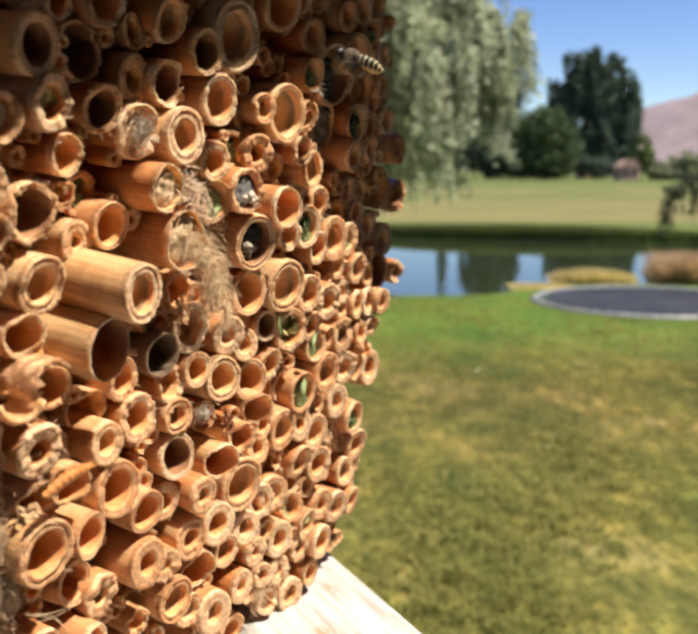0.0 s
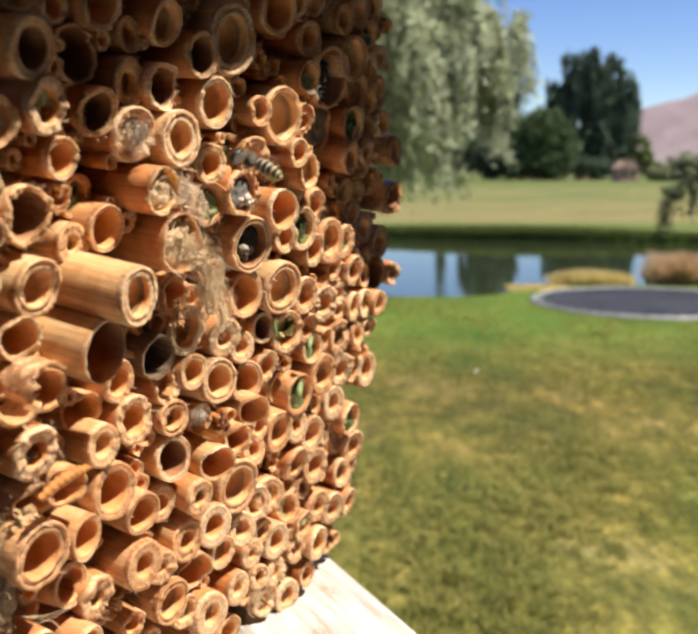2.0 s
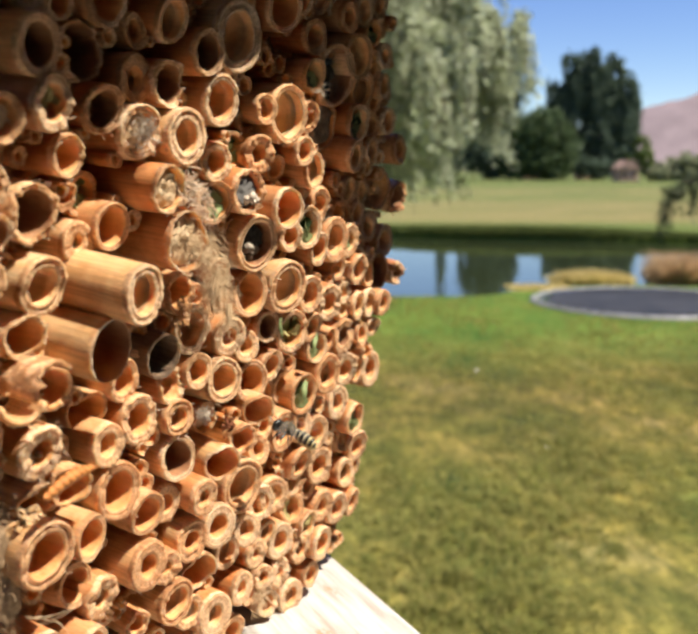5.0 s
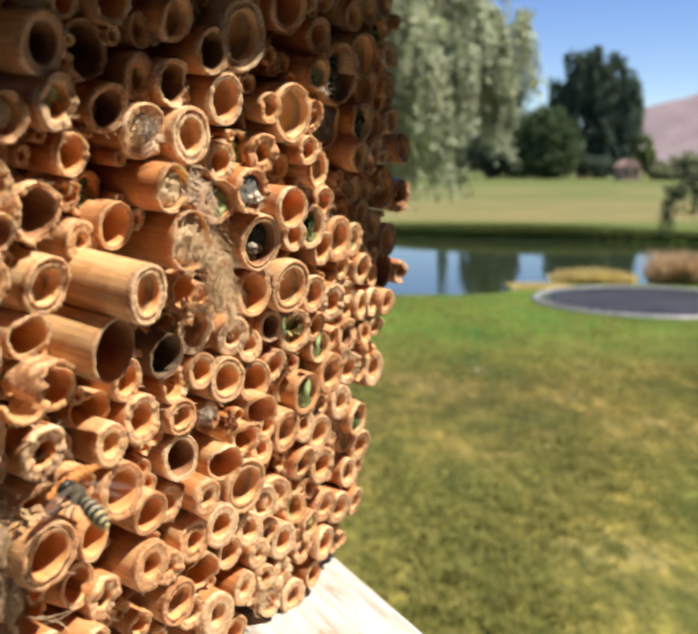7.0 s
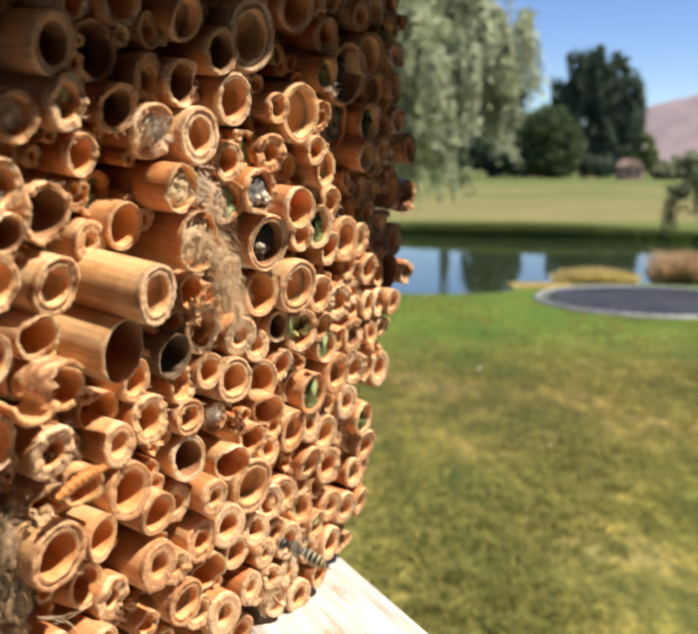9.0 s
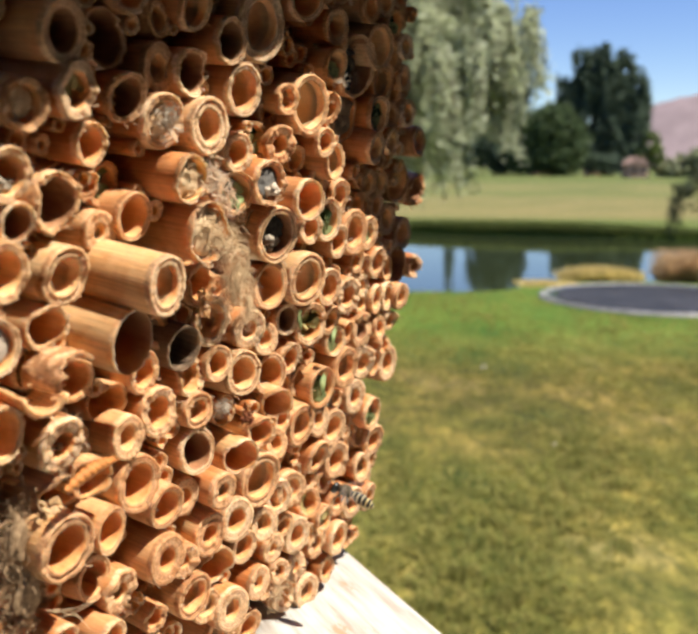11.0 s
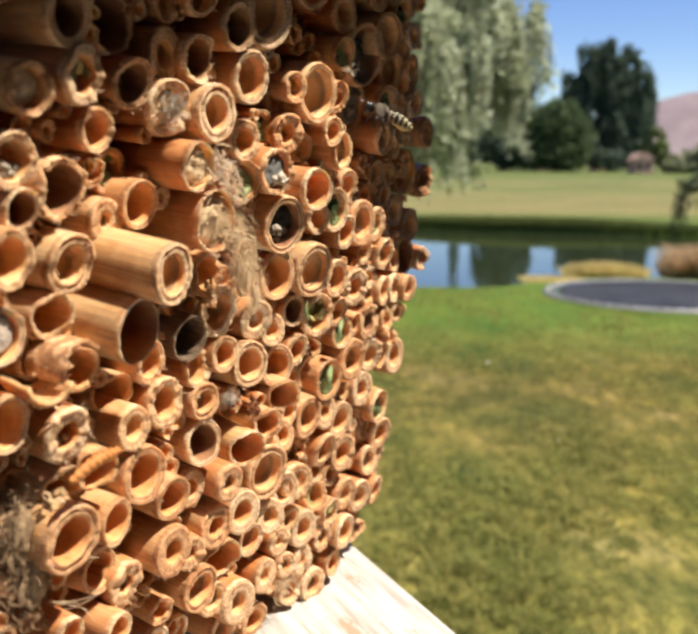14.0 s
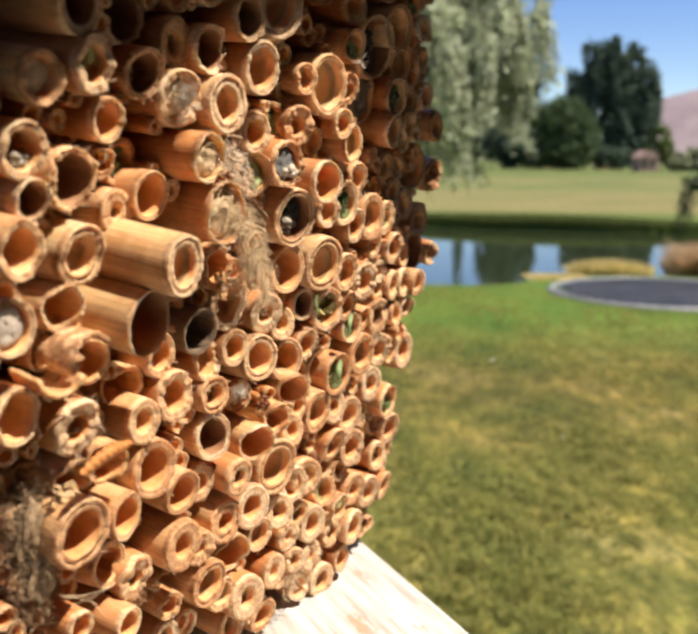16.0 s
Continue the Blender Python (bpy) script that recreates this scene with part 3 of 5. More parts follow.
def build_trampoline():
    t = thing("trampoline", pose(3.46, 11.2, 0.0), "round in-ground trampoline, dark mat with pale grey rim", "trampoline")
    part("rim_pad", ring_bm(1.285, 1.36, -0.02, 0.035), pad_mat, t, "pale grey vinyl rim pad")
    part("frame", ring_bm(1.225, 1.255, 0.0, 0.03), steel_mat, t, "steel ring frame")
    bm = bmesh.new()
    bmesh.ops.create_circle(bm, cap_ends=True, cap_tris=False, segments=64, radius=1.15, matrix=Matrix.Translation((0, 0, 0.022)))
    r = bmesh.ops.extrude_face_region(bm, geom=bm.faces[:])
    bmesh.ops.translate(bm, verts=[g for g in r["geom"] if isinstance(g, bmesh.types.BMVert)], vec=(0, 0, 0.008))
    part("jumping_mat", bm, mat_mat, t, "dark grey woven jumping mat")
    sp = box_bm((0.10, 0.012, 0.012), (1.19, 0, 0.026), 0.003)
    me = bpy.data.meshes.new("spring")
    sp.to_mesh(me)
    sp.free()
    me.materials.append(steel_mat)
    for k in range(48):
        s = part("spring", me, None, t)
        s.matrix_basis = pose(0, 0, 0, 0, 0, k * 7.5)


build_trampoline()


# ---- lawn blades ----
def build_blades():
    """Tufts of leaning blades, longest and greenest in clumps."""
    rng = np.random.default_rng(8)
    nt = 5600
    ty = 2.9 + 8.8 * rng.uniform(0, 1, nt) ** 1.25
    tx = rng.uniform(-0.05, 0.40, nt) * ty
    g = np.array([noise.noise((a * 1.3, b * 0.6, 3.0)) for a, b in zip(tx, ty)])
    k = 9
    n = nt * k
    x = np.repeat(tx, k) + rng.normal(size=n) * 0.018
    y = np.repeat(ty, k) + rng.normal(size=n) * 0.018
    L = 0.034 * rng.uniform(0.5, 1.5, n) * np.repeat(np.clip(0.75 + 1.3 * g, 0.3, 1.6), k)
    base = np.c_[x, y, np.zeros(n) - 0.004]
    a = rng.uniform(0, math.tau, n)
    out_ = np.c_[np.cos(a), np.sin(a), np.zeros(n)]
    side = np.c_[-np.sin(a), np.cos(a), np.zeros(n)] * 0.0032
    mid = base + out_ * (0.35 * L)[:, None] + np.c_[0 * L, 0 * L, 0.55 * L]
    tip = base + out_ * (0.9 * L)[:, None] + np.c_[0 * L, 0 * L, 0.85 * L]
    keep = ~(((x - 3.42) ** 2 + (y - 11.2) ** 2) < 1.4 ** 2)
    v = np.stack([base - side, base + side, mid + side, mid - side, tip], 1)[keep].reshape(-1, 3)
    f = []
    for i in range(0, len(v), 5):
        f += [(i, i + 1, i + 2, i + 3), (i + 3, i + 2, i + 4)]
    tagged(new("grass", mesh_from("grass", v, f, [blade_mat])), "short mown grass blades of the lawn", "grass", kind="stuff")


build_blades()

# ---- fallen leaves ----
def fallen_leaf(x, y, size, turn, mat, label):
    bm = bmesh.new()
    rows = []
    for i in range(7):
        t = i / 6
        w = 0.32 * math.sin(math.pi * (0.06 + 0.9 * t)) * size
        z = 0.03 + 0.18 * size * (t - 0.5) ** 2
        rows.append([bm.verts.new((size * (t - 0.5), q * w, z + 0.25 * abs(q) * w)) for q in (-1, 0, 1)])
    for a, b in zip(rows, rows[1:]):
        for k in range(2):
            bm.faces.new((a[k], b[k], b[k + 1], a[k + 1]))
    r = bmesh.ops.extrude_face_region(bm, geom=bm.faces[:])
    bmesh.ops.translate(bm, verts=[g for g in r["geom"] if isinstance(g, bmesh.types.BMVert)], vec=(0, 0, 0.0015))
    me = bpy.data.meshes.new("fallen_leaf")
    bm.to_mesh(me)
    bm.free()
    me.materials.append(mat)
    ob = new("fallen_leaf", me)
    ob.matrix_world = pose(x, y, -0.012, 0, 0, turn)
    tagged(ob, label, "leaf", "fallen leaves")


for _x, _y, _s, _t in ((0.95, 7.2, 0.05, 70), (1.07, 5.15, 0.03, 80)):
    fallen_leaf(_x, _y, _s, _t, white_petal_mat, "small pale fallen leaf lying in the grass")


# ---- the bee hotel ----
HOTEL = pose(-0.02821, 0.27429, 1.46082, 96.297, 0, 64.963)   # x along the face, y up, z out of the face
hotel = thing("bee_hotel", HOTEL, "bee hotel packed with cut bamboo reeds, some holes plugged", "bee hotel")
MM = 0.001


def build_box():
    """The open wooden box behind the reeds and unseen boards added above to shade them."""
    part("back_panel", box_bm((0.25, 0.21, 0.01), (-0.011, -0.001, -0.125), 0.001), box_mat, hotel)
    part("side_panel", box_bm((0.012, 0.21, 0.085), (-0.142, 0.002, -0.0775), 0.001), box_mat, hotel)
    part("side_panel", box_bm((0.012, 0.20, 0.085), (0.104, -0.004, -0.0775), 0.001), box_mat, hotel)
    part("floor_panel", box_bm((0.234, 0.008, 0.085), (-0.019, -0.1035, -0.0775), 0.001), box_mat, hotel)
    th = 0.014
    # out of view; the stepped outline is cut to the reeds' shadow edge
    part("shade_board", prism([(-0.22, 0.117), (-0.050, 0.173), (-0.050, 0.173 + th), (-0.22, 0.117 + th)], 2, -0.13, 0.049), box_mat, hotel, "weathered overhead board, unseen, added to shade the upper reeds")
    part("shade_board", prism([(-0.0495, 0.173), (-0.013, 0.177), (0.046, 0.180), (0.054, 0.149), (0.078, 0.144), (0.086, 0.127), (0.100, 0.118), (0.121, 0.113), (0.124, 0.126), (0.105, 0.131), (0.096, 0.139), (0.087, 0.157), (0.064, 0.162), (0.056, 0.194), (-0.0495, 0.187)], 2, -0.13, 0.049), box_mat, hotel, "weathered overhead board, unseen, added to shade the upper reeds")
    # hidden board added to hold more sky off the upper reeds
    part("shade_fascia", prism([(-0.20, 0.089), (-0.053, 0.1376), (-0.016, 0.141), (0.043, 0.144), (0.043, 0.178), (-0.014, 0.175), (-0.051, 0.171), (-0.20, 0.122)], 2, 0.026, 0.033), box_mat, hotel)


build_box()


def reed_mesh(r, hole, kind, seed, length=0.062, dark_bore=False):
    rng = np.random.default_rng(seed)
    deep_ = 0.040 if dark_bore or kind in "tgs" else rng.choice([0.004, 0.006, 0.008, 0.011, 0.016, 0.030])
    seg = 56 if r > 0.0027 else 26
    th = np.arange(seg) * math.tau / seg
    ov = 1 + rng.uniform(0.0, 0.03) * np.cos(2 * th + rng.uniform(0, 6)) + 0.006 * np.cos(3 * th + rng.uniform(0, 6))
    amp, freq = {"j": (min(0.0016, 0.24 * r), 2), "f": (min(0.0006, 0.09 * r), 6), "t": (0.0004, 1), "d": (0.0003, 3)}.get(kind, (rng.uniform(0.00010, 0.00042), rng.integers(1, 5)))

    def wob(f, a):
        s = np.zeros(seg)
        for k in range(1, 6):
            q = max(1, int(f * k * 0.5 + rng.integers(0, 3)))
            s += np.sin(q * th + rng.uniform(0, 6.3)) / k
        return s * a * 0.6
    slant = 0.08 if r < 0.0062 else 0.03
    tilt = rng.normal() * slant * r * np.cos(th) + rng.normal() * slant * r * np.sin(th)
    jag = wob(freq, amp) + tilt + rng.normal(size=seg) * (amp * 0.24 + 0.00007)
    if kind == "s":
        # the side towards the lower rim is split away
        cut = np.clip(0.5 - 1.1 * np.cos(th - math.radians(38)), 0, 1)
        jag = jag - cut * cut * (3 - 2 * cut) * min(0.0045, 0.55 * r) + rng.normal(size=seg) * 0.00012
    jag = np.minimum(jag, 0.0012)
    jag2 = jag * (0.6 if kind != "s" else 0.97) + wob(freq + 2, amp * 0.5) - 0.0003
    inner_ov = 1 + rng.uniform(0.01, 0.06) * np.cos(2 * th + rng.uniform(0, 6)) + 0.006 * wob(2, 1.0)
    h = hole * r * inner_ov
    R = r * ov
    mid = (R + h) / 2
    groove = -0.0007 if kind == "d" else -0.00025
    swell = 1 + 0.05 * rng.random()
    rings = [
        (R * 0.97, -length + 0 * th, 0), (R * 0.985, -0.035 + 0 * th, 0), (R * swell * 0.97, -0.018 + 0 * th, 0), (R, -0.006 + np.minimum(0, jag) * 1.05, 0),
        (R, -0.0016 + jag, 0), (R * 0.992, -0.0004 + jag, 1), (R * 0.965, jag, 1),
        (mid + (R - mid) * 0.3, jag * 0.7 + jag2 * 0.3 - 0.0001, 1), (mid, (jag + jag2) / 2 + groove, 1), (mid - (mid - h) * 0.35, jag2, 1),
        (h * 1.03, jag2 - 0.0001, 1), (h, jag2 - 0.0008, 2), (h * 0.985, -0.004 + jag2, 2), (h * 0.97, -0.5 * deep_ + 0 * th, 2), (h * 0.95, -deep_ + 0 * th, 2)]
    verts = [(a[k] * math.cos(th[k]), a[k] * math.sin(th[k]), z[k]) for a, z, _ in rings for k in range(seg)]
    faces, idx = [], []
    for i in range(len(rings) - 1):
        for k in range(seg):
            k2 = (k + 1) % seg
            faces.append((i * seg + k, i * seg + k2, (i + 1) * seg + k2, (i + 1) * seg + k))
            idx.append(rings[i + 1][2])
    last = (len(rings) - 1) * seg
    faces.append(tuple(last + k for k in range(seg)))
    idx.append(2)
    mats = [grey_mat, grey_mat, grey_mat] if kind == "g" else [pale_skin_mat if kind in "dst" else skin_mat, rim_mat, dark_hole_mat if dark_bore or kind == "t" else hole_mat]
    return mesh_from("reed", verts, faces, mats, idx, True)


def fibres(n, sx, sy, sz, length, rad, seed, curl=1.0, flow=(0, 0, 0)):
    """A tangle of thin curved fibres, as three-sided strands."""
    rng = np.random.default_rng(seed)
    V, F = [], []
    for j in range(n):
        thick = 2.0 if n > 20 and j % 5 == 0 else 1.0
        p = rng.normal(size=3) * (sx, sy, sz)
        d = rng.normal(size=3) + 5.0 * np.array(flow)
        d /= np.linalg.norm(d)
        b = len(V)
        k = 6
        for i in range(k):
            s = np.cross(d, (0.3, 0.5, 0.8))
            s /= np.linalg.norm(s) + 1e-9
            u = np.cross(d, s)
            rr = rad * thick * (1 - 0.6 * abs(i / (k - 1) - 0.5))
            V += [p + s * rr, p - s * rr * 0.5 + u * rr * 0.87, p - s * rr * 0.5 - u * rr * 0.87]
            p = p + d * length / k
            d = d + rng.normal(size=3) * 0.38 * curl
            d /= np.linalg.norm(d)
        for i in range(k - 1):
            q = b + 3 * i
            F += [(q, q + 1, q + 4, q + 3), (q + 1, q + 2, q + 5, q + 4), (q + 2, q, q + 3, q + 5)]
    return V, F


def plug_mesh(name, r, depth, mat, seed, rough=0.25, dome=0.2):
    """A crumpled plug that closes a hole."""
    rng = np.random.default_rng(seed)
    nr, seg = 7, 22
    verts = [(0, 0, -depth + dome * r)]
    for i in range(1, nr + 1):
        q = i / nr
        for k in range(seg):
            a = k * math.tau / seg
            z = -depth + dome * r * (1 - q * q) + rough * r * noise.noise((q * math.cos(a) * 3 + seed, q * math.sin(a) * 3, seed * 0.37)) + rng.normal() * 0.03 * r
            verts.append((q * r * math.cos(a), q * r * math.sin(a), z if i < nr else z - 0.3 * r))
    faces = [(0, 1 + k, 1 + (k + 1) % seg) for k in range(seg)]
    for i in range(nr - 1):
        for k in range(seg):
            a = 1 + i * seg
            faces.append((a + k, a + seg + k, a + seg + (k + 1) % seg, a + (k + 1) % seg))
    return mesh_from(name, verts, faces, [mat], None, True)


def leaf_bits(r, depth, seed, mat):
    """Overlapping cut leaf discs pressed into a hole."""
    rng = np.random.default_rng(seed)
    V, F = [], []
    for j in range(9):
        c = np.array([rng.normal() * 0.35 * r, -0.75 * r + 0.16 * j * r + rng.normal() * 0.1 * r, -0.0012 - depth * j / 9])
        a0, tl = rng.uniform(0, 6.3), rng.normal(size=2) * 0.6
        b = len(V)
        seg = 14
        V.append(c)
        for k in range(seg):
            a = a0 + k * math.tau / seg
            rr = r * 0.5 * (1 + 0.2 * math.cos(2 * (a - a0)) + rng.normal() * 0.05)
            x, y = rr * math.cos(a), rr * math.sin(a)
            p = c + (x, y, tl[0] * x + tl[1] * y + 0.25 * (x * x) / r)
            q = math.hypot(p[0], p[1])
            if q > 0.97 * r:
                p[:2] *= 0.97 * r / q
            p[2] = min(p[2], -0.0009)
            V.append(p)
        F += [(b, b + 1 + k, b + 1 + (k + 1) % seg) for k in range(seg)]
    return mesh_from("leaf_plug", V, F, [mat], None, True)


def crumb_heap(r, seed, n):
    """Lumps lying in the lower half of a hole."""
    rng = np.random.default_rng(seed)
    bm = bmesh.new()
    for _ in range(n):
        a = rng.uniform(-2.6, -0.5)
        q = rng.uniform(0.35, 0.8) * r
        c = Vector((q * math.cos(a), q * math.sin(a), -rng.uniform(0.001, 0.006)))
        m = Matrix.Translation(c) @ Matrix.Diagonal((*(rng.uniform(0.16, 0.30, 3) * r), 1))
        for v in bmesh.ops.create_icosphere(bm, subdivisions=2, radius=1.0, matrix=m)["verts"]:
            v.co += Vector(rng.normal(size=3)) * 0.05 * r
    return smooth(bm)


reeds = []


def reed_lean(u):
    """Degrees by which the reeds lean over, none at the near side, most in the middle."""
    return -11.0 * min(max((u + 80) / 65, 0), 1) + 5.5 * min(max((u - 15) / 70, 0), 1)


def reed(u, v, r, o, hole, kind):
    """One reed: the middle of its cut end in mm on the face, radius, how far it stands out, hole share, look."""
    seed = len(reeds) + 100
    rng = np.random.default_rng(seed * 7)
    R = r * MM
    shape = {"w": "f", "W": "f", "m": "n", "M": "f", "b": "n", "l": "n", "y": "f", "k": "n", "J": "j", "F": "f", "G": "f", "E": "d", "P": "n"}.get(kind, kind)
    ob = part("reed", reed_mesh(R, hole, shape, seed, dark_bore=kind in "bkJFE"), None, hotel)
    # towards the far side the reeds lean over, so that their mouths turn to the front
    spin = rng.uniform(0, 360) if kind != "s" else rng.normal() * 15
    lean = reed_lean(u)
    ob.matrix_basis = pose(u * MM, v * MM, o * MM, rng.normal() * 2.0, lean + rng.normal() * (2.2 if r < 6.2 else 0.8), 0) @ pose(0, 0, 0, 0, 0, spin)
    reeds.append((u, v, r))
    h = R * hole
    if shape in "fj" or (shape in "nd" and rng.random() < 0.6):
        V, F = [], []
        for k in range(14 if shape in "fj" else 7):
            a = rng.uniform(0, math.tau)
            v1, f1 = fibres(1, 0, 0, 0, R * rng.uniform(0.15, 0.5), 0.00014, seed * 31 + k, 0.7, (math.cos(a) * 0.8, math.sin(a) * 0.8, 1.5))
            c = np.array([math.cos(a), math.sin(a), 0]) * (h + (R - h) * rng.uniform(0.2, 1.0)) - (0, 0, 0.0008)
            F += [tuple(i + len(V) for i in q) for q in f1]
            V += [p + c for p in v1]
        part("frayed_fibre", mesh_from("frayed_fibre", V, F, [rim_mat]), None, ob)
    if kind == "l":
        p = part("leaf_plug", leaf_bits(h, 0.0035, seed, leaf_plug_mat), None, ob, "green cut leaf pieces closing the hole")
        p.matrix_basis = pose(0, 0, 0, 0, 0, -spin)
    elif kind == "y":
        part("leaf_plug", leaf_bits(h, 0.006, seed, dry_leaf_mat), None, ob, "dry yellowed leaf pieces in the hole")
    elif kind in "wW":
        m = {"w": wool_mat, "W": brown_wool_mat}[kind]
        V, F = fibres(70, h * 0.42, h * 0.42, 0.0006, h * 1.1, 0.00008, seed)
        V = np.array(V)
        q = np.hypot(V[:, 0], V[:, 1])
        V[:, :2] *= np.minimum(1, 1.05 * h / np.maximum(q, 1e-6))[:, None]
        V[:, 2] -= 0.0022 if kind != "W" else 0.004
        part("wool_plug", mesh_from("wool_plug", V, F, [m]), None, ob, "plug of tangled plant wool")
        part("plug_core", plug_mesh("plug_core", h * 0.99, 0.0024 if kind != "W" else 0.006, m, seed, 0.22, 0.25), None, ob)
    elif kind == "m":
        part("mud_plug", plug_mesh("mud_plug", h * 0.99, 0.0008, mud_mat, seed, 0.3, 0.1), None, ob, "grey dried mud closing the hole")
    elif kind == "E":
        # a near-black disc darkens the hole behind the crumbs
        part("dark_plug", plug_mesh("dark_plug", h * 0.99, 0.0040, dark_plug_mat, seed, 0.4, 0.1), None, ob, "very dark plug inside the hole")
        p = part("nest_crumb", crumb_heap(h, seed, 10), pale_mud_mat, ob, "heap of pale nest crumbs in the hole")
        p.matrix_basis = pose(0, 0, 0, 0, 0, -spin)
    elif kind == "P":
        part("membrane_plug", plug_mesh("membrane_plug", h * 0.99, 0.0015, membrane_mat, seed, 0.08, 0.1), None, ob, "smooth pale membrane closing the hole")
    elif kind == "G":
        part("mud_plug", plug_mesh("mud_plug", h * 0.99, 0.0012, slate_mat, seed, 0.1, 0.05), None, ob, "smooth slate grey plug closing the hole")
        p = part("nest_crumb", crumb_heap(h * 1.05, seed, 16), white_wool_mat, ob, "white fluff in the lower rim of the hole")
        p.matrix_basis = pose(0, 0, 0.0008, 0, 0, -spin)
    elif kind == "M":
        p = part("nest_crumb", crumb_heap(h, seed, 9), pale_mud_mat, ob, "heap of pale nest crumbs in the hole")
        p.matrix_basis = pose(0, 0, 0, 0, 0, -spin)
    return ob


reed(-91.9, 62.9, 6.15, 4, 0.65, "k")
reed(-71.2, 63.5, 6.36, -4, 0.82, "F")
reed(-87.3, 52.6, 5.76, 4, 0.60, "y")
reed(-99.5, 49.2, 4.83, 3, 0.70, "w")
reed(-67.8, 52.1, 5.55, 0, 0.72, "F")
reed(-56.4, 59.2, 5.62, -1, 0.50, "n")
reed(-80.4, 42.4, 4.47, 2, 0.72, "n")
reed(-82.2, 41.0, 5.05, -8, 0.80, "W")
reed(-57.6, 47.9, 6.11, 2, 0.70, "w")
reed(-78.9, 72.0, 3.61, -3, 0.70, "n")
reed(-65.5, 74.4, 5.62, -2, 0.75, "f")
reed(-56.2, 69.4, 4.06, -2, 0.60, "n")
reed(-48.1, 73.0, 5.41, 2, 0.72, "n")
reed(-91.3, 72.3, 3.30, 0, 0.60, "n")
reed(-70.1, 74.6, 4.07, -6, 0.60, "n")
reed(-36.0, 67.4, 5.5, 4, 0.75, "F")
reed(-23.2, 72.5, 9.05, 4, 0.62, "d")
reed(-48.1, 59.0, 5.4, 2, 0.78, "J")
reed(-28.8, 56.7, 6.28, 4, 0.72, "n")
reed(-45.4, 47.7, 6.67, 6, 0.55, "d")
reed(-5.3, 55.9, 4.13, 3, 0.60, "n")
reed(5.5, 55.2, 8.26, 4, 0.75, "n")
reed(-22.8, 41.4, 5.26, 0, 0.60, "n")
reed(-12.1, 44.6, 4.93, -2, 0.75, "l")
reed(-5.5, 44.0, 5.44, 2, 0.45, "f")
reed(-4.8, 52.4, 3.90, -3, 0.50, "f")
reed(19.7, 72.1, 7.23, -9, 0.80, "W")
reed(5.6, 83.4, 6.74, 0, 0.75, "n")
reed(15.4, 86.7, 4.22, 0, 0.65, "n")
reed(24.7, 78.0, 5.28, 0, 0.60, "n")
reed(22.8, 67.1, 4.91, 2, 0.75, "l")
reed(28.7, 89.2, 4.88, -2, 0.60, "n")
reed(18.9, 54.8, 4.88, 3, 0.60, "n")
reed(39.6, 53.7, 9.12, -4, 0.85, "m")
reed(40.9, 68.3, 9.67, 0, 0.80, "b")
reed(51.5, 75.2, 7.15, 2, 0.75, "d")
reed(46.5, 86.4, 4.85, 0, 0.55, "n")
reed(56.7, 89.7, 5.07, 0, 0.60, "n")
reed(63.5, 83.8, 4.63, 1, 0.75, "l")
reed(56.3, 54.5, 6.42, 2, 0.75, "l")
reed(52.8, 44.4, 5.45, 4, 0.60, "n")
reed(69.5, 46.6, 4.32, 2, 0.65, "n")
reed(61.6, 65.2, 6.09, 0, 0.70, "n")
reed(70.7, 62.8, 4.30, 0, 0.65, "n")
reed(72.0, 77.5, 4.27, 2, 0.50, "n")
reed(80.3, 56.5, 4.75, 2, 0.60, "n")
reed(98.5, 47.1, 5.51, 0, 0.60, "n")
reed(67.5, 93.0, 4.36, 0, 0.60, "n")
reed(65.5, 73.9, 5.58, 0, 0.60, "n")
reed(73.7, 67.7, 4.31, 2, 0.60, "n")
reed(70.9, 54.6, 4.39, 0, 0.60, "n")
reed(46.8, 88.3, 5.14, -4, 0.60, "n")
reed(-102.1, 36.5, 5.33, 2, 0.70, "M")
reed(-89.6, 31.1, 6.31, 2, 0.75, "J")
reed(-66.2, 33.4, 5.20, -6, 0.72, "l")
reed(-99.6, 27.6, 4.29, 2, 0.75, "k")
reed(-62.9, 27.1, 5.46, 0, 0.75, "n")
reed(-71.6, 23.8, 4.87, -2, 0.33, "n")
reed(-88.1, 17.1, 6.29, 4, 0.60, "d")
reed(-106.0, 19.8, 5.60, 6, 0.70, "n")
reed(-70.0, 15.1, 6.51, 15, 0.62, "d")
reed(-91.2, 7.1, 4.72, 4, 0.80, "s")
reed(-72.5, 2.3, 7.06, 9, 0.92, "t")
reed(-53.8, 36.1, 5.57, 8, 0.85, "w")
reed(-45.3, 23.8, 7.17, 8, 0.90, "w")
reed(-22.6, 31.2, 5.94, 0, 0.75, "l")
reed(-12.6, 34.2, 5.98, 4, 0.75, "G")
reed(-10.0, 23.4, 3.13, -2, 0.55, "n")
reed(-5.9, 20.0, 7.87, 4, 0.72, "E")
reed(3.0, 29.9, 5.91, 8, 0.80, "n")
reed(-3.7, 5.8, 6.88, 2, 0.75, "n")
reed(15.8, 5.3, 3.82, -4, 0.60, "n")
reed(-13.5, 3.5, 4.94, -2, 0.70, "d")
reed(-34.9, 9.2, 5.74, 0, 0.70, "f")
reed(11.0, 40.0, 4.05, -2, 0.70, "n")
reed(16.8, 45.3, 4.36, 4, 0.60, "n")
reed(24.4, 40.0, 5.51, 4, 0.75, "n")
reed(22.9, 33.7, 3.81, 0, 0.60, "n")
reed(29.6, 30.6, 3.28, 0, 0.60, "n")
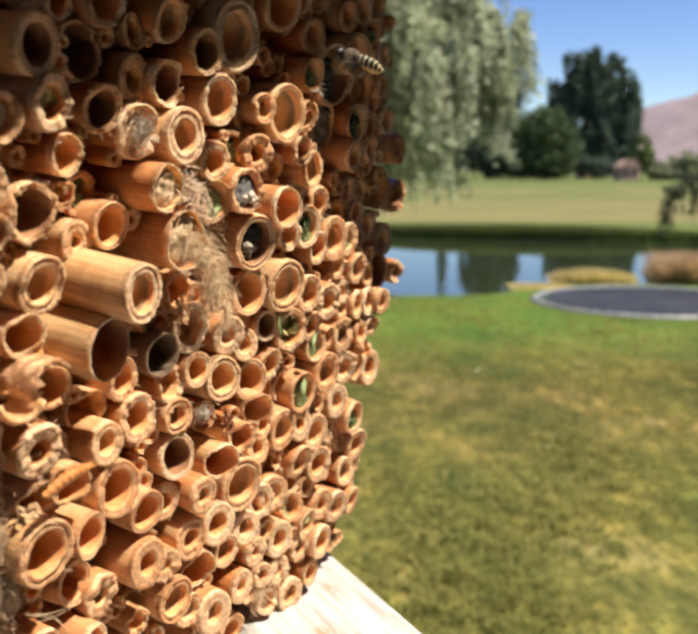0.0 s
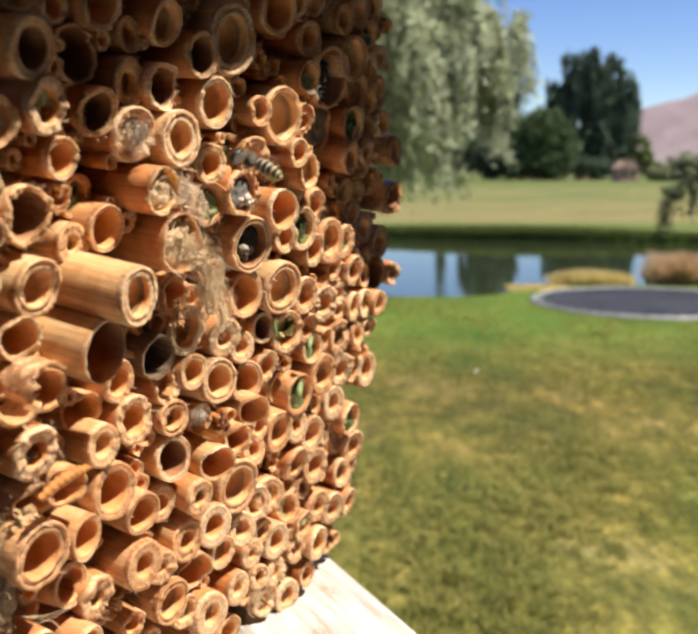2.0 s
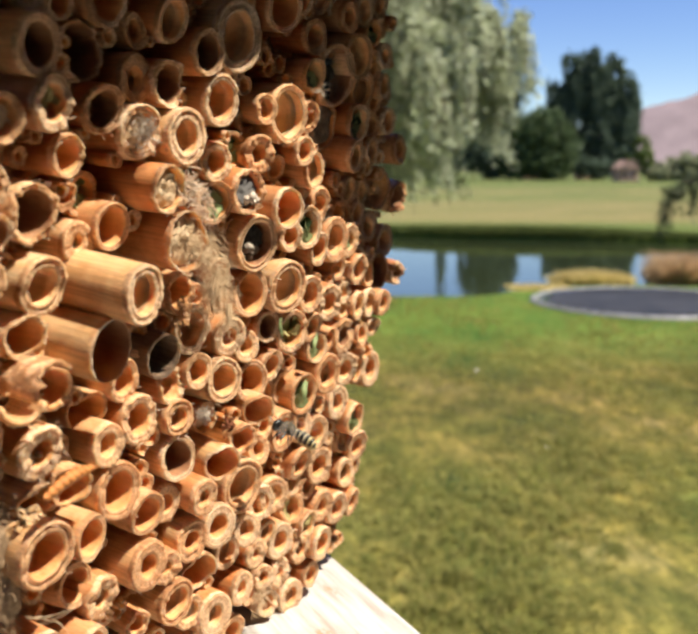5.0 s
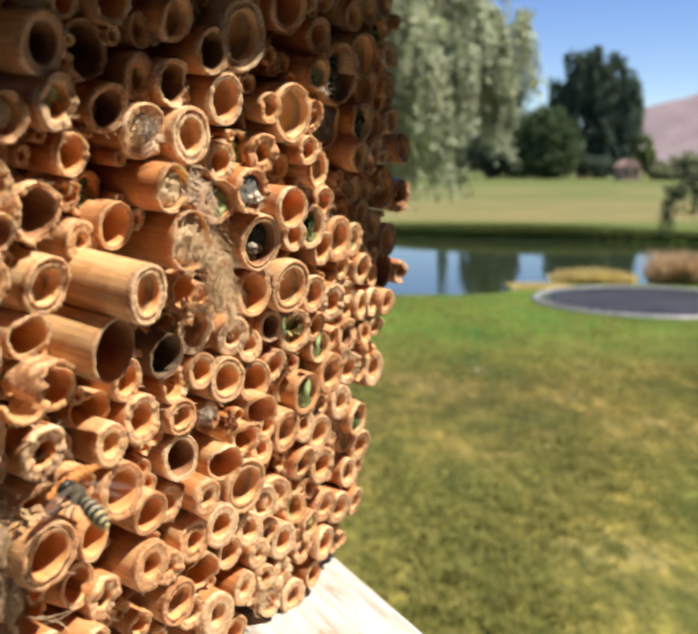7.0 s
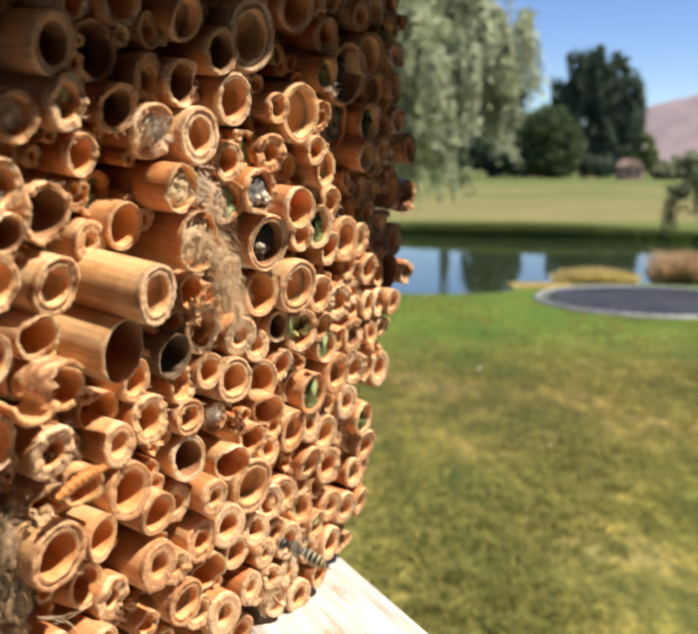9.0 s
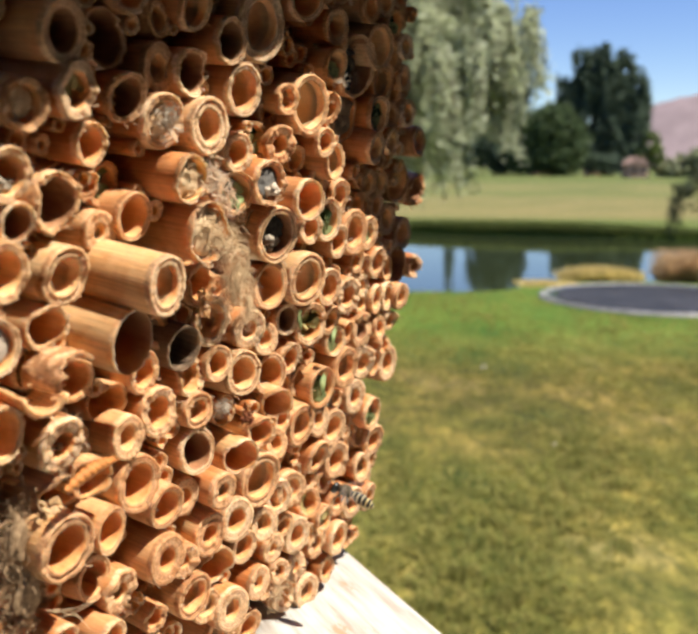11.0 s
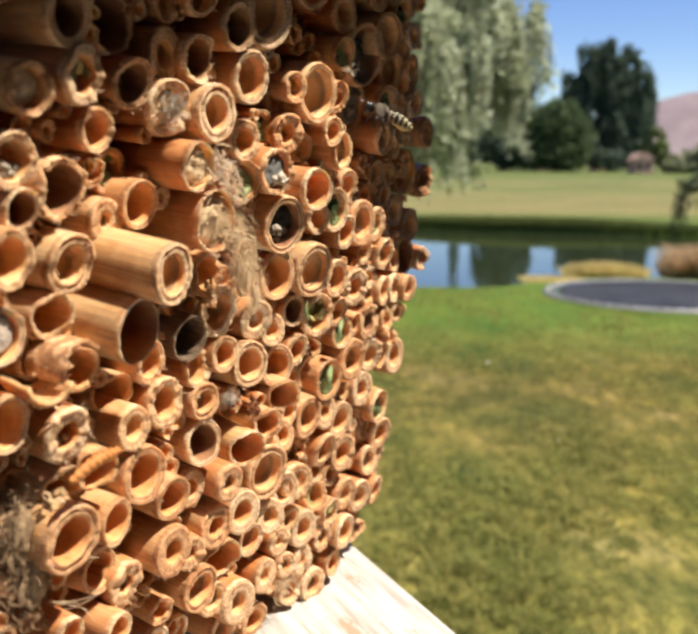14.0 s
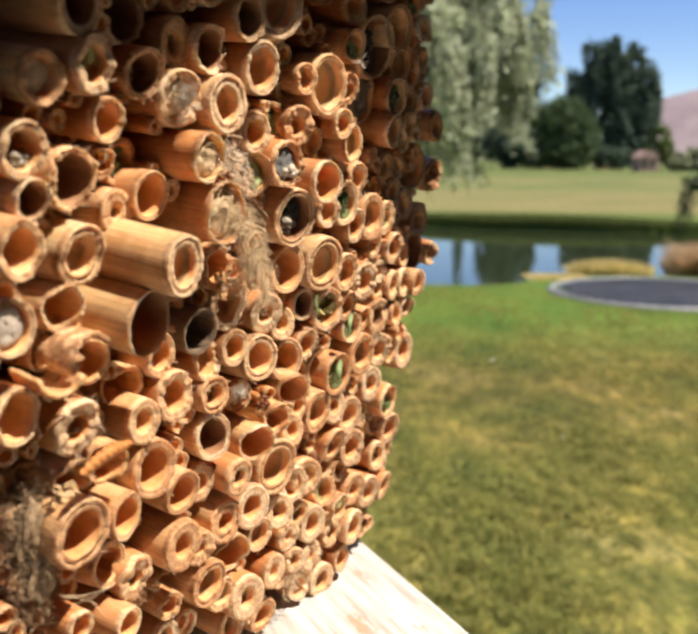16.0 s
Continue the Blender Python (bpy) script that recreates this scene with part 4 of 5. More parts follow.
reed(33.8, 29.3, 5.21, 2, 0.60, "n")
reed(27.7, 22.5, 6.64, 2, 0.72, "l")
reed(16.8, 20.5, 4.87, 2, 0.60, "n")
reed(22.8, 15.6, 4.76, -5, 0.60, "n")
reed(36.3, 15.3, 5.56, 2, 0.65, "n")
reed(49.5, 17.3, 7.65, 1, 0.60, "n")
reed(62.9, 15.9, 6.01, 0, 0.50, "l")
reed(14.0, 5.9, 8.02, 4, 0.65, "d")
reed(36.5, 8.2, 3.39, -2, 0.60, "n")
reed(33.2, 1.2, 5.95, 2, 0.62, "n")
reed(56.1, 7.2, 4.28, 0, 0.60, "n")
reed(68.4, 5.9, 5.40, 2, 0.60, "n")
reed(62.1, 5.2, 3.93, 0, 0.50, "n")
reed(45.7, -2.8, 6.17, 3, 0.50, "f")
reed(71.5, -7.2, 5.21, 2, 0.60, "n")
reed(80.9, -7.3, 5.33, 2, 0.60, "n")
reed(88.8, -7.9, 4.97, 4, 0.50, "n")
reed(62.1, -1.8, 3.94, 0, 0.50, "f")
reed(63.2, -7.5, 4.25, 0, 0.60, "n")
reed(97.6, 31.5, 7.55, -6, 0.80, "n")
reed(113.0, 28.8, 6.44, -5, 0.70, "J")
reed(66.6, 32.1, 4.91, -4, 0.60, "n")
reed(77.4, 32.3, 4.48, -4, 0.60, "n")
reed(62.2, 37.1, 4.30, -6, 0.60, "n")
reed(68.2, 24.1, 4.41, -6, 0.60, "n")
reed(75.8, 24.2, 4.62, -4, 0.60, "n")
reed(84.1, 19.3, 5.59, -3, 0.60, "n")
reed(102.5, 12.9, 6.38, -4, 0.60, "n")
reed(97.4, 1.9, 7.10, -3, 0.88, "t")
reed(116.5, -0.5, 4.80, -3, 0.60, "J")
reed(81.3, 3.2, 4.92, 0, 0.70, "n")
reed(70.2, 43.4, 4.95, -8, 0.60, "n")
reed(63.7, 33.0, 4.91, -9, 0.60, "n")
reed(-83.6, -5.3, 4.93, 4, 0.80, "s")
reed(-89.8, -2.5, 4.70, -3, 0.80, "f")
reed(-64.4, -15.3, 5.00, -2, 0.80, "s")
reed(-62.6, -22.9, 5.31, 2, 0.50, "n")
reed(-86.6, -17.9, 6.04, 4, 0.50, "M")
reed(-103.1, -11.6, 5.56, 4, 0.80, "n")
reed(-55.4, -9.4, 5.20, 0, 0.65, "f")
reed(-47.7, -1.1, 4.49, -3, 0.65, "f")
reed(-51.4, -19.4, 6.24, 2, 0.60, "f")
reed(-41.8, -5.8, 5.88, 1, 0.85, "g")
reed(-36.1, -14.4, 5.03, 0, 0.70, "j")
reed(-28.7, -1.0, 6.70, 0, 0.65, "f")
reed(-27.2, -12.1, 4.94, 2, 0.62, "n")
reed(-15.8, -16.5, 6.38, 3, 0.65, "d")
reed(-13.1, -5.2, 5.61, 2, 0.42, "n")
reed(-0.4, -10.1, 4.81, 0, 0.50, "n")
reed(11.1, -6.2, 4.72, 0, 0.70, "k")
reed(13.8, -18.4, 5.06, 1, 0.62, "n")
reed(4.4, -21.4, 6.40, 0, 0.70, "n")
reed(-34.6, -22.9, 5.06, 2, 0.55, "d")
reed(-12.8, -30.1, 3.85, -4, 0.80, "w")
reed(5.0, -29.9, 4.83, 4, 0.80, "s")
reed(-33.8, -34.0, 6.08, 2, 0.75, "t")
reed(-3.0, -36.7, 4.83, 4, 0.70, "s")
reed(8.6, -43.1, 4.71, 2, 0.50, "n")
reed(-14.5, -40.5, 5.40, 5, 0.85, "s")
reed(14.4, -37.7, 3.77, 0, 0.60, "n")
reed(23.1, -8.9, 6.79, 2, 0.70, "y")
reed(38.9, -10.3, 5.04, 1, 0.62, "n")
reed(43.5, -17.8, 5.12, 1, 0.72, "l")
reed(53.8, -16.6, 4.17, 0, 0.60, "n")
reed(63.6, -17.2, 6.55, 1, 0.50, "F")
reed(76.9, -18.0, 4.13, 2, 0.60, "n")
reed(85.9, -16.7, 3.73, 2, 0.60, "n")
reed(78.5, -11.4, 3.69, 1, 0.60, "n")
reed(49.7, -27.4, 6.89, 3, 0.60, "n")
reed(68.1, -29.5, 5.93, 1, 0.50, "f")
reed(80.0, -31.9, 4.79, 0, 0.75, "l")
reed(95.3, -35.0, 6.89, -1, 0.50, "n")
reed(84.6, -25.6, 3.58, 1, 0.60, "j")
reed(31.6, -29.4, 5.69, -4, 0.60, "n")
reed(35.2, -31.4, 6.76, 2, 0.75, "l")
reed(64.2, -40.9, 6.37, 1, 0.45, "n")
reed(74.5, -48.7, 5.95, 4, 0.75, "l")
reed(23.5, -41.1, 6.66, 2, 0.60, "n")
reed(37.3, -42.9, 5.61, 1, 0.40, "n")
reed(49.6, -48.5, 6.36, 1, 0.60, "n")
reed(75.7, -57.3, 5.28, -1, 0.50, "f")
reed(83.5, -61.7, 6.13, 2, 0.50, "n")
reed(37.9, -55.7, 5.84, 2, 0.60, "n")
reed(52.2, -60.5, 6.50, 2, 0.55, "n")
reed(38.9, -63.8, 4.11, -1, 0.60, "n")
reed(75.3, -69.8, 5.43, 2, 0.60, "n")
reed(84.2, -69.9, 5.10, 1, 0.50, "f")
reed(-84.5, -30.1, 4.88, 3, 0.75, "s")
reed(-77.9, -27.5, 4.88, 6, 0.85, "s")
reed(-58.9, -34.8, 7.10, 3, 0.65, "n")
reed(-85.8, -40.1, 7.66, 6, 0.65, "d")
reed(-70.5, -41.9, 5.70, 5, 0.75, "n")
reed(-69.2, -55.3, 5.54, 0, 0.72, "n")
reed(-61.7, -61.3, 5.89, 2, 0.42, "f")
reed(-38.9, -75.9, 4.50, -6, 0.75, "M")
reed(-44.0, -76.7, 3.95, 0, 0.60, "j")
reed(-78.0, -59.1, 4.85, -6, 0.80, "W")
reed(-106.7, 5.9, 5.35, 5, 0.80, "P")
reed(-91.8, -30.7, 4.73, -6, 0.75, "W")
reed(-82.7, -42.5, 4.52, -8, 0.80, "W")
reed(-68.4, -68.8, 4.33, 6, 0.70, "n")
reed(-81.1, -64.6, 3.83, 3, 0.70, "n")
reed(-49.8, -43.1, 5.75, 5, 0.72, "n")
reed(-35.0, -46.5, 5.28, 0, 0.50, "n")
reed(-26.0, -46.2, 5.05, 6, 0.42, "n")
reed(-1.0, -51.4, 8.33, 3, 0.62, "d")
reed(-12.6, -59.7, 6.49, 3, 0.50, "n")
reed(5.3, -67.3, 5.35, 2, 0.50, "n")
reed(14.7, -62.3, 5.88, 1, 0.60, "n")
reed(20.7, -61.3, 5.95, 2, 0.55, "n")
reed(-27.3, -58.6, 6.08, 4, 0.45, "d")
reed(-3.6, -71.7, 5.16, 1, 0.65, "n")
reed(22.3, -74.5, 4.18, 0, 0.60, "n")
reed(-49.2, -56.7, 6.48, 6, 0.45, "n")
reed(-36.9, -62.8, 4.98, 3, 0.35, "n")
reed(-20.8, -70.5, 5.65, 4, 0.85, "s")
reed(-32.6, -74.1, 6.49, 4, 0.62, "d")
reed(-21.2, -82.9, 5.10, 1, 0.60, "f")
reed(-12.1, -86.9, 6.65, 4, 0.42, "n")
reed(5.6, -86.6, 5.55, 2, 0.42, "n")
reed(14.6, -79.0, 4.99, 1, 0.32, "n")
reed(22.8, -90.4, 4.12, 0, 0.50, "f")
reed(-12.7, -96.6, 4.80, 0, 0.60, "n")
reed(38.4, -72.1, 5.36, 0, 0.70, "y")
reed(47.9, -80.9, 5.52, 2, 0.70, "y")
reed(58.0, -77.0, 5.94, 2, 0.42, "n")
reed(68.6, -81.0, 6.00, 3, 0.50, "n")
reed(79.6, -81.9, 5.52, 4, 0.50, "n")
reed(56.8, -90.1, 6.14, 4, 0.60, "n")
reed(30.3, -80.4, 6.35, 1, 0.52, "n")
reed(40.2, -83.7, 3.90, 0, 0.60, "n")
reed(46.1, -88.9, 5.38, 1, 0.50, "f")
reed(32.0, -91.9, 5.29, 1, 0.32, "f")
reed(42.1, -104.9, 6.08, 1, 0.50, "n")
reed(54.0, -101.1, 4.85, 2, 0.60, "n")
reed(79.5, -77.5, 4.76, 0, 0.60, "n")
reed(48.5, -67.3, 4.37, 0, 0.60, "n")
reed(73.0, -64.5, 4.52, -3, 0.60, "n")
reed(29.0, -102.4, 4.70, -1, 0.60, "f")
reed(17.5, -94.4, 3.96, -2, 0.60, "n")
reed(5.1, -101.5, 5.48, 0, 0.60, "n")


def fill_reeds():
    """Smaller reeds set back between the large ones."""
    rng = np.random.default_rng(4)
    made = 0
    tries = 0
    while made < 125 and tries < 60000:
        tries += 1
        u, v = rng.uniform(-128, 86), rng.uniform(-98, 112)
        if u < -84 and v < -34:
            continue
        room = min(math.hypot(u - a, v - b) - c for a, b, c in reeds)
        r = min(room + 0.6, rng.uniform(3.2, 5.6))
        if r < 2.0:
            continue
        reed(round(u, 1), round(v, 1), round(r, 2), -rng.uniform(1, 5), rng.uniform(0.5, 0.75), "n" if rng.random() < 0.8 else "f")
        made += 1


fill_reeds()


def small_reeds():
    """Thin stalks wedged in the gaps, too small to pick apart."""
    rng = np.random.default_rng(6)
    taken = list(reeds)
    V, F, I = [], [], []
    made = tries = 0
    while made < 260 and tries < 60000:
        tries += 1
        u, v = rng.uniform(-112, 90), rng.uniform(-102, 95)
        room = min(math.hypot(u - a, v - b) - c for a, b, c in taken)
        r = min(room + 0.45, 2.6)
        if r < 1.1:
            continue
        taken.append((u, v, r))
        me = reed_mesh(r * MM, rng.uniform(0.45, 0.7), "f" if rng.random() < 0.6 else "n", 5000 + made, 0.03)
        base = len(V)
        off = np.array((u, v, -rng.uniform(0.3, 3.5))) * MM
        lean = math.radians(reed_lean(u) + rng.normal() * 5)
        turn = np.array(((math.cos(lean), 0, math.sin(lean)), (0, 1, 0), (-math.sin(lean), 0, math.cos(lean))))
        V += [turn @ np.array(p.co) + off for p in me.vertices]
        F += [tuple(base + i for i in q.vertices) for q in me.polygons]
        I += [q.material_index for q in me.polygons]
        bpy.data.meshes.remove(me)
        made += 1
    ob = part("reed_rest", mesh_from("reed_rest", V, F, [skin_mat, rim_mat, hole_mat], I, True), None, hotel)
    ob["kind"] = "stuff"


small_reeds()


# ---- loose wool, bark and the board under the hotel ----
def tuft(name, u, v, o, dims, n, length, rad, mat, label, seed, flow=(0, 0, 0), curl=1.0, core=False):
    V, F = fibres(n, dims[0] * MM, dims[1] * MM, dims[2] * MM, length * MM, rad * MM, seed, curl, flow)
    if core:
        bm = bmesh.new()
        bmesh.ops.create_icosphere(bm, subdivisions=4, radius=1.0)
        drift = Vector(flow).normalized() * length * 0.4 * MM
        b = len(V)
        for p in bm.verts:
            k = 1.1 * (1 + 0.45 * noise.noise(p.co * 1.7 + Vector((seed, 0, 0))) + 0.07 * noise.noise(p.co * 9 + Vector((seed, 0, 0))))
            V.append(np.array((p.co.x * dims[0], p.co.y * dims[1], p.co.z * dims[2])) * k * MM + np.array(drift))
        F += [tuple(b + p.index for p in q.verts) for q in bm.faces]
        bm.free()
    ob = new(name, mesh_from(name, V, F, [mat]))
    ob.matrix_world = HOTEL @ pose(u * MM, v * MM, o * MM)
    return tagged(ob, label, "plant fluff")


def curled_leaf(u, v, o, length, turn, mat, label, rib_h=0.0001, wide=0.105):
    """A rolled leaf piece with cross ribs."""
    bm = bmesh.new()
    rows = []
    for i in range(34):
        t = i / 33
        w = wide * length * MM * (0.25 + 0.75 * math.sin(math.pi * min(1, 0.12 + 0.85 * t)))
        rib = rib_h * math.sin(t * 58)
        row = []
        for k in range(9):
            a = math.radians(-70 + 26 * k)
            rr = w + rib
            row.append(bm.verts.new(((t - 0.5) * length * MM + 0.0006 * math.sin(k), rr * math.sin(a) + 0.0012 * math.sin(t * 3), rr * math.cos(a))))
        rows.append(row)
    for a, b in zip(rows, rows[1:]):
        for k in range(8):
            bm.faces.new((a[k], b[k], b[k + 1], a[k + 1]))
    r = bmesh.ops.extrude_face_region(bm, geom=bm.faces[:])
    for q in r["geom"]:
        if isinstance(q, bmesh.types.BMVert):
            q.co *= 0.93
    smooth(bm)
    ob = new("curled_leaf", bpy.data.meshes.new("curled_leaf"))
    bm.to_mesh(ob.data)
    bm.free()
    ob.data.materials.append(mat)
    ob.matrix_world = HOTEL @ pose(u * MM, v * MM, o * MM, 0, 0, turn)
    tagged(ob, label, "leaf")




tuft("wool_tuft", -39.5, 22.0, 6.5, (3.9, 2.2, 1.0), 800, 4.5, 0.035, wool_mat, "beige matted plant wool spilling over the reeds", 1, (0.20, -0.20, 0.03), 1.0, True)
tuft("wool_tuft", -27.5, 12.5, 4.5, (2.3, 3.6, 0.9), 700, 5, 0.035, wool_mat, "beige matted plant wool spilling over the reeds", 2, (0.16, -0.30, 0.03), 0.9, True)
tuft("wool_tuft", -19.5, 4.5, 4, (1.1, 2.6, 0.5), 160, 5, 0.035, wool_mat, "beige tangle of plant wool spilling over the reeds", 3, (0.2, -0.5, 0.05), 0.9, True)
tuft("wool_tuft", -47.0, 36.5, 7, (2.4, 1.8, 0.6), 130, 5, 0.09, rim_mat, "torn pale reed shreds at a split reed mouth", 4, (0.7, -0.25, 0.05), 0.7, True)
tuft("wool_tuft", -38.5, 31.5, 6, (2.0, 2.0, 0.6), 110, 5, 0.08, rim_mat, "pale torn fibres hanging over a reed mouth", 14, (0.8, -0.7, 0.05), 0.7)
tuft("wool_tuft", -91.5, -49.0, -1, (3.0, 5.0, 1.2), 900, 4.5, 0.05, brown_wool_mat, "brown tangle of dry plant fibre between reeds", 5, (0, 0, 0.01), 2.0, True)
tuft("wool_tuft", -95.5, -35.9, -1, (2.6, 4.2, 1.1), 800, 4.5, 0.05, brown_wool_mat, "brown tangle of dry plant fibre between reeds", 6, (0, 0, 0.01), 2.0, True)
tuft("wool_tuft", -23.7, -24.3, 2, (0.9, 0.8, 0.4), 160, 2.6, 0.05, white_wool_mat, "small white fluff caught between reeds", 7, (0, 0, 0.01), 1.0, True)
tuft("wool_tuft", 19.9, -94.8, 1, (2.0, 2.0, 0.6), 60, 6, 0.07, wool_mat, "thin fibres hanging from the lowest reeds", 8)
tuft("wool_tuft", -92.4, -7.7, 3, (3.0, 1.9, 0.9), 12, 4, 0.3, pale_skin_mat, "frayed pale reed shreds lying on a reed", 9, (1.0, -0.25, 0.05), 0.6, True)
tuft("wool_tuft", -89.5, -31.6, 2, (1.6, 1.2, 0.5), 30, 4, 0.4, pale_skin_mat, "frayed pale reed shreds lying between reeds", 15, (0.9, -0.7, 0.05), 0.7)
tuft("wool_tuft", -38.8, 5.6, 3, (1.2, 1.8, 0.5), 40, 2.6, 0.3, skin_mat, "frayed orange reed shreds between reeds", 16, (0.7, -0.9, 0.05), 0.9)
tuft("wool_tuft", -10.7, -29.9, 2, (1.0, 1.4, 0.5), 60, 1.3, 0.34, crumb_mat, "red-brown bark crumbs between reeds", 10)
tuft("wool_tuft", 17.7, 62.4, 5, (0.5, 0.3, 0.3), 9, 5, 0.13, white_wool_mat, "a few pale fibres sticking out of a reed", 11, (1.5, 0.2, 0.3))
tuft("wool_tuft", -58.0, 48.0, 3, (1.2, 1.6, 0.5), 130, 4, 0.07, white_wool_mat, "white fluff in a frayed reed mouth", 12)
tuft("wool_tuft", -89.9, -53.9, 4, (1.6, 0.6, 0.5), 4, 15, 0.09, wool_mat, "long loose pale fibres", 13, (1.0, -0.45, 0.1), 0.5)
curled_leaf(-82.7, -24.3, 8, 16.0, 9, orange_leaf_mat, "orange dry curled leaf with ribs lying between reeds", 0.00018, 0.085)
curled_leaf(29.1, -28.6, 5, 7.0, 80, sage_leaf_mat, "pale green cut leaf piece sticking out between reeds", 0, 0.16)
curled_leaf(35.3, -14.8, 4, 6.0, 70, sage_leaf_mat, "pale green cut leaf piece sticking out between reeds", 0, 0.14)
curled_leaf(13.8, -6.0, 3, 5.5, 100, sage_leaf_mat, "pale green cut leaf piece sticking out between reeds", 0, 0.10)
curled_leaf(-28.6, 28.8, 5, 4.0, 40, sage_leaf_mat, "pale green cut leaf piece sticking out between reeds", 0, 0.16)


def reed_shard(u, v, o, r, length, arc, yaw, mat, label, seed):
    """A ragged part-tube lying along the reeds: split wall, and one reed's sunlit top."""
    rng = np.random.default_rng(seed)
    bm = bmesh.new()
    a0, a1 = arc
    rows = []
    for i in range(15):
        t = i / 14
        row = []
        for k in range(13):
            a = math.radians(a0 + (a1 - a0) * k / 12)
            rag = (0.6 * noise.noise((k * 0.7, seed, 0)) + 0.25 * rng.normal()) * 0.0016 if i in (0, 14) else 0
            edge = 1 + 0.10 * noise.noise((t * 5, k * 0.4, seed))
            row.append(bm.verts.new((r * MM * edge * math.cos(a), r * MM * edge * math.sin(a), -t * length * MM + rag)))
        rows.append(row)
    for p, q in zip(rows, rows[1:]):
        for k in range(12):
            bm.faces.new((p[k], p[k + 1], q[k + 1], q[k]))
    g = bmesh.ops.extrude_face_region(bm, geom=bm.faces[:])
    for q in g["geom"]:
        if isinstance(q, bmesh.types.BMVert):
            q.co.x *= 0.83
            q.co.y *= 0.83
    bmesh.ops.recalc_face_normals(bm, faces=bm.faces[:])
    smooth(bm)
    ob = new("reed_shard", bpy.data.meshes.new("reed_shard"))
    bm.to_mesh(ob.data)
    bm.free()
    ob.data.materials.append(mat)
    ob.matrix_world = HOTEL @ pose(u * MM, v * MM, o * MM, 0, yaw, 0)
    tagged(ob, label, "reed shard")


# pale shell added over a reed, its colour giving the tube's sunlit top
reed_shard(-88.7, -2.6, 8, 5.7, 9, (40, 200), 4, rim_mat, "pale half tube laid over a reed as its sunlit top", 3)
reed_shard(-96.9, -3.6, 8, 5.0, 10, (190, 350), -14, pale_skin_mat, "ragged orange split of reed wall between reeds", 4)


def build_board():
    """White painted plank on which the hotel stands; its edge runs out past the reeds."""
    a = Vector((0.0903, -0.1093, -0.0085))
    d = Vector((-0.0374, 0, 0.0545)).normalized()
    side = Vector((-d.z, 0, d.x))
    m = Matrix(((d.x, side.x, 0, a.x), (0, 0, 1, a.y), (d.z, side.z, 0, a.z), (0, 0, 0, 1)))
    ob = thing("plank", HOTEL @ m, "white painted wooden plank with flaking paint under the hotel", "plank")
    bm = box_bm((0.73, 0.14, 0.036), (-0.045, 0.07, -0.018), 0.002)
    part("board", bm, board_mat, ob)
    # square posts carry it from the lawn
    for x in (-0.34, 0.25):
        top = (HOTEL @ m) @ Vector((x, 0.07, -0.036))
        post = tagged(new("post", bpy.data.meshes.new("post")), "white painted square wooden post standing in the lawn", "post", "posts under the plank")
        bm = box_bm((0.09, 0.09, top.z + 0.05), (0, 0, (top.z - 0.05) / 2), 0.004)
        bm.to_mesh(post.data)
        bm.free()
        post.data.materials.append(board_mat)
        post.location = (top.x, top.y, 0)


build_board()


# ---- bees ----
black_mat = mat_simple("bee_black", [(0.3, (0.008, 0.007, 0.006)), (0.7, (0.022, 0.019, 0.016))], 3000, 0.35, 0.4, 0.0001, 0.5)
yellow_mat = mat_simple("bee_yellow", [(0.3, (0.38, 0.29, 0.11)), (0.7, (0.56, 0.46, 0.22))], 3000, 0.5, 0.3, 0.0001, 0.4)
pale_mat = mat_simple("bee_pale_band", [(0.3, (0.27, 0.22, 0.13)), (0.7, (0.46, 0.39, 0.24))], 3000, 0.6, 0.3, 0.0001, 0.4)
fuzz_mat = mat_simple("bee_hair", [(0.3, (0.03, 0.024, 0.017)), (0.7, (0.15, 0.12, 0.08))], 3000, 0.9, 0.5, 0.0002, 0.1)
wing_mat, _n, _l, _b = node_mat("bee_wing", 0.25, 0.5)
_b.inputs["Base Color"].default_value = (0.55, 0.45, 0.36, 1)
_b.inputs["Alpha"].default_value = 0.06


def lathe_x(profile, seg=20, squash=1.0):
    bm = bmesh.new()
    rings = []
    for x, r, dz in profile:
        rings.append([bm.verts.new((x, r * math.cos(k * math.tau / seg), r * squash * math.sin(k * math.tau / seg) + dz)) for k in range(seg)])
    for p, q in zip(rings, rings[1:]):
        for k in range(seg):
            bm.faces.new((p[k], p[(k + 1) % seg], q[(k + 1) % seg], q[k]))
    bm.faces.new(rings[0][::-1])
    bm.faces.new(rings[-1])
    return smooth(bm)


def wing_bm(length, width, sign):
    bm = bmesh.new()
    n = 12
    top, bot = [], []
    for i in range(n + 1):
        t = i / n
        w = width * (math.sin(math.pi * min(1, t * 0.9 + 0.06)) ** 0.6) * (0.35 + 0.65 * t)
        top.append((-0.3 * length * t * t + w * 0.25, sign * length * t))
        bot.append((-0.3 * length * t * t - w * 0.75, sign * length * t))
    for z in (0.0, 0.00005):
        vs = [bm.verts.new((x, y, z)) for x, y in top + bot[::-1]]
        bm.faces.new(vs)
    return bm


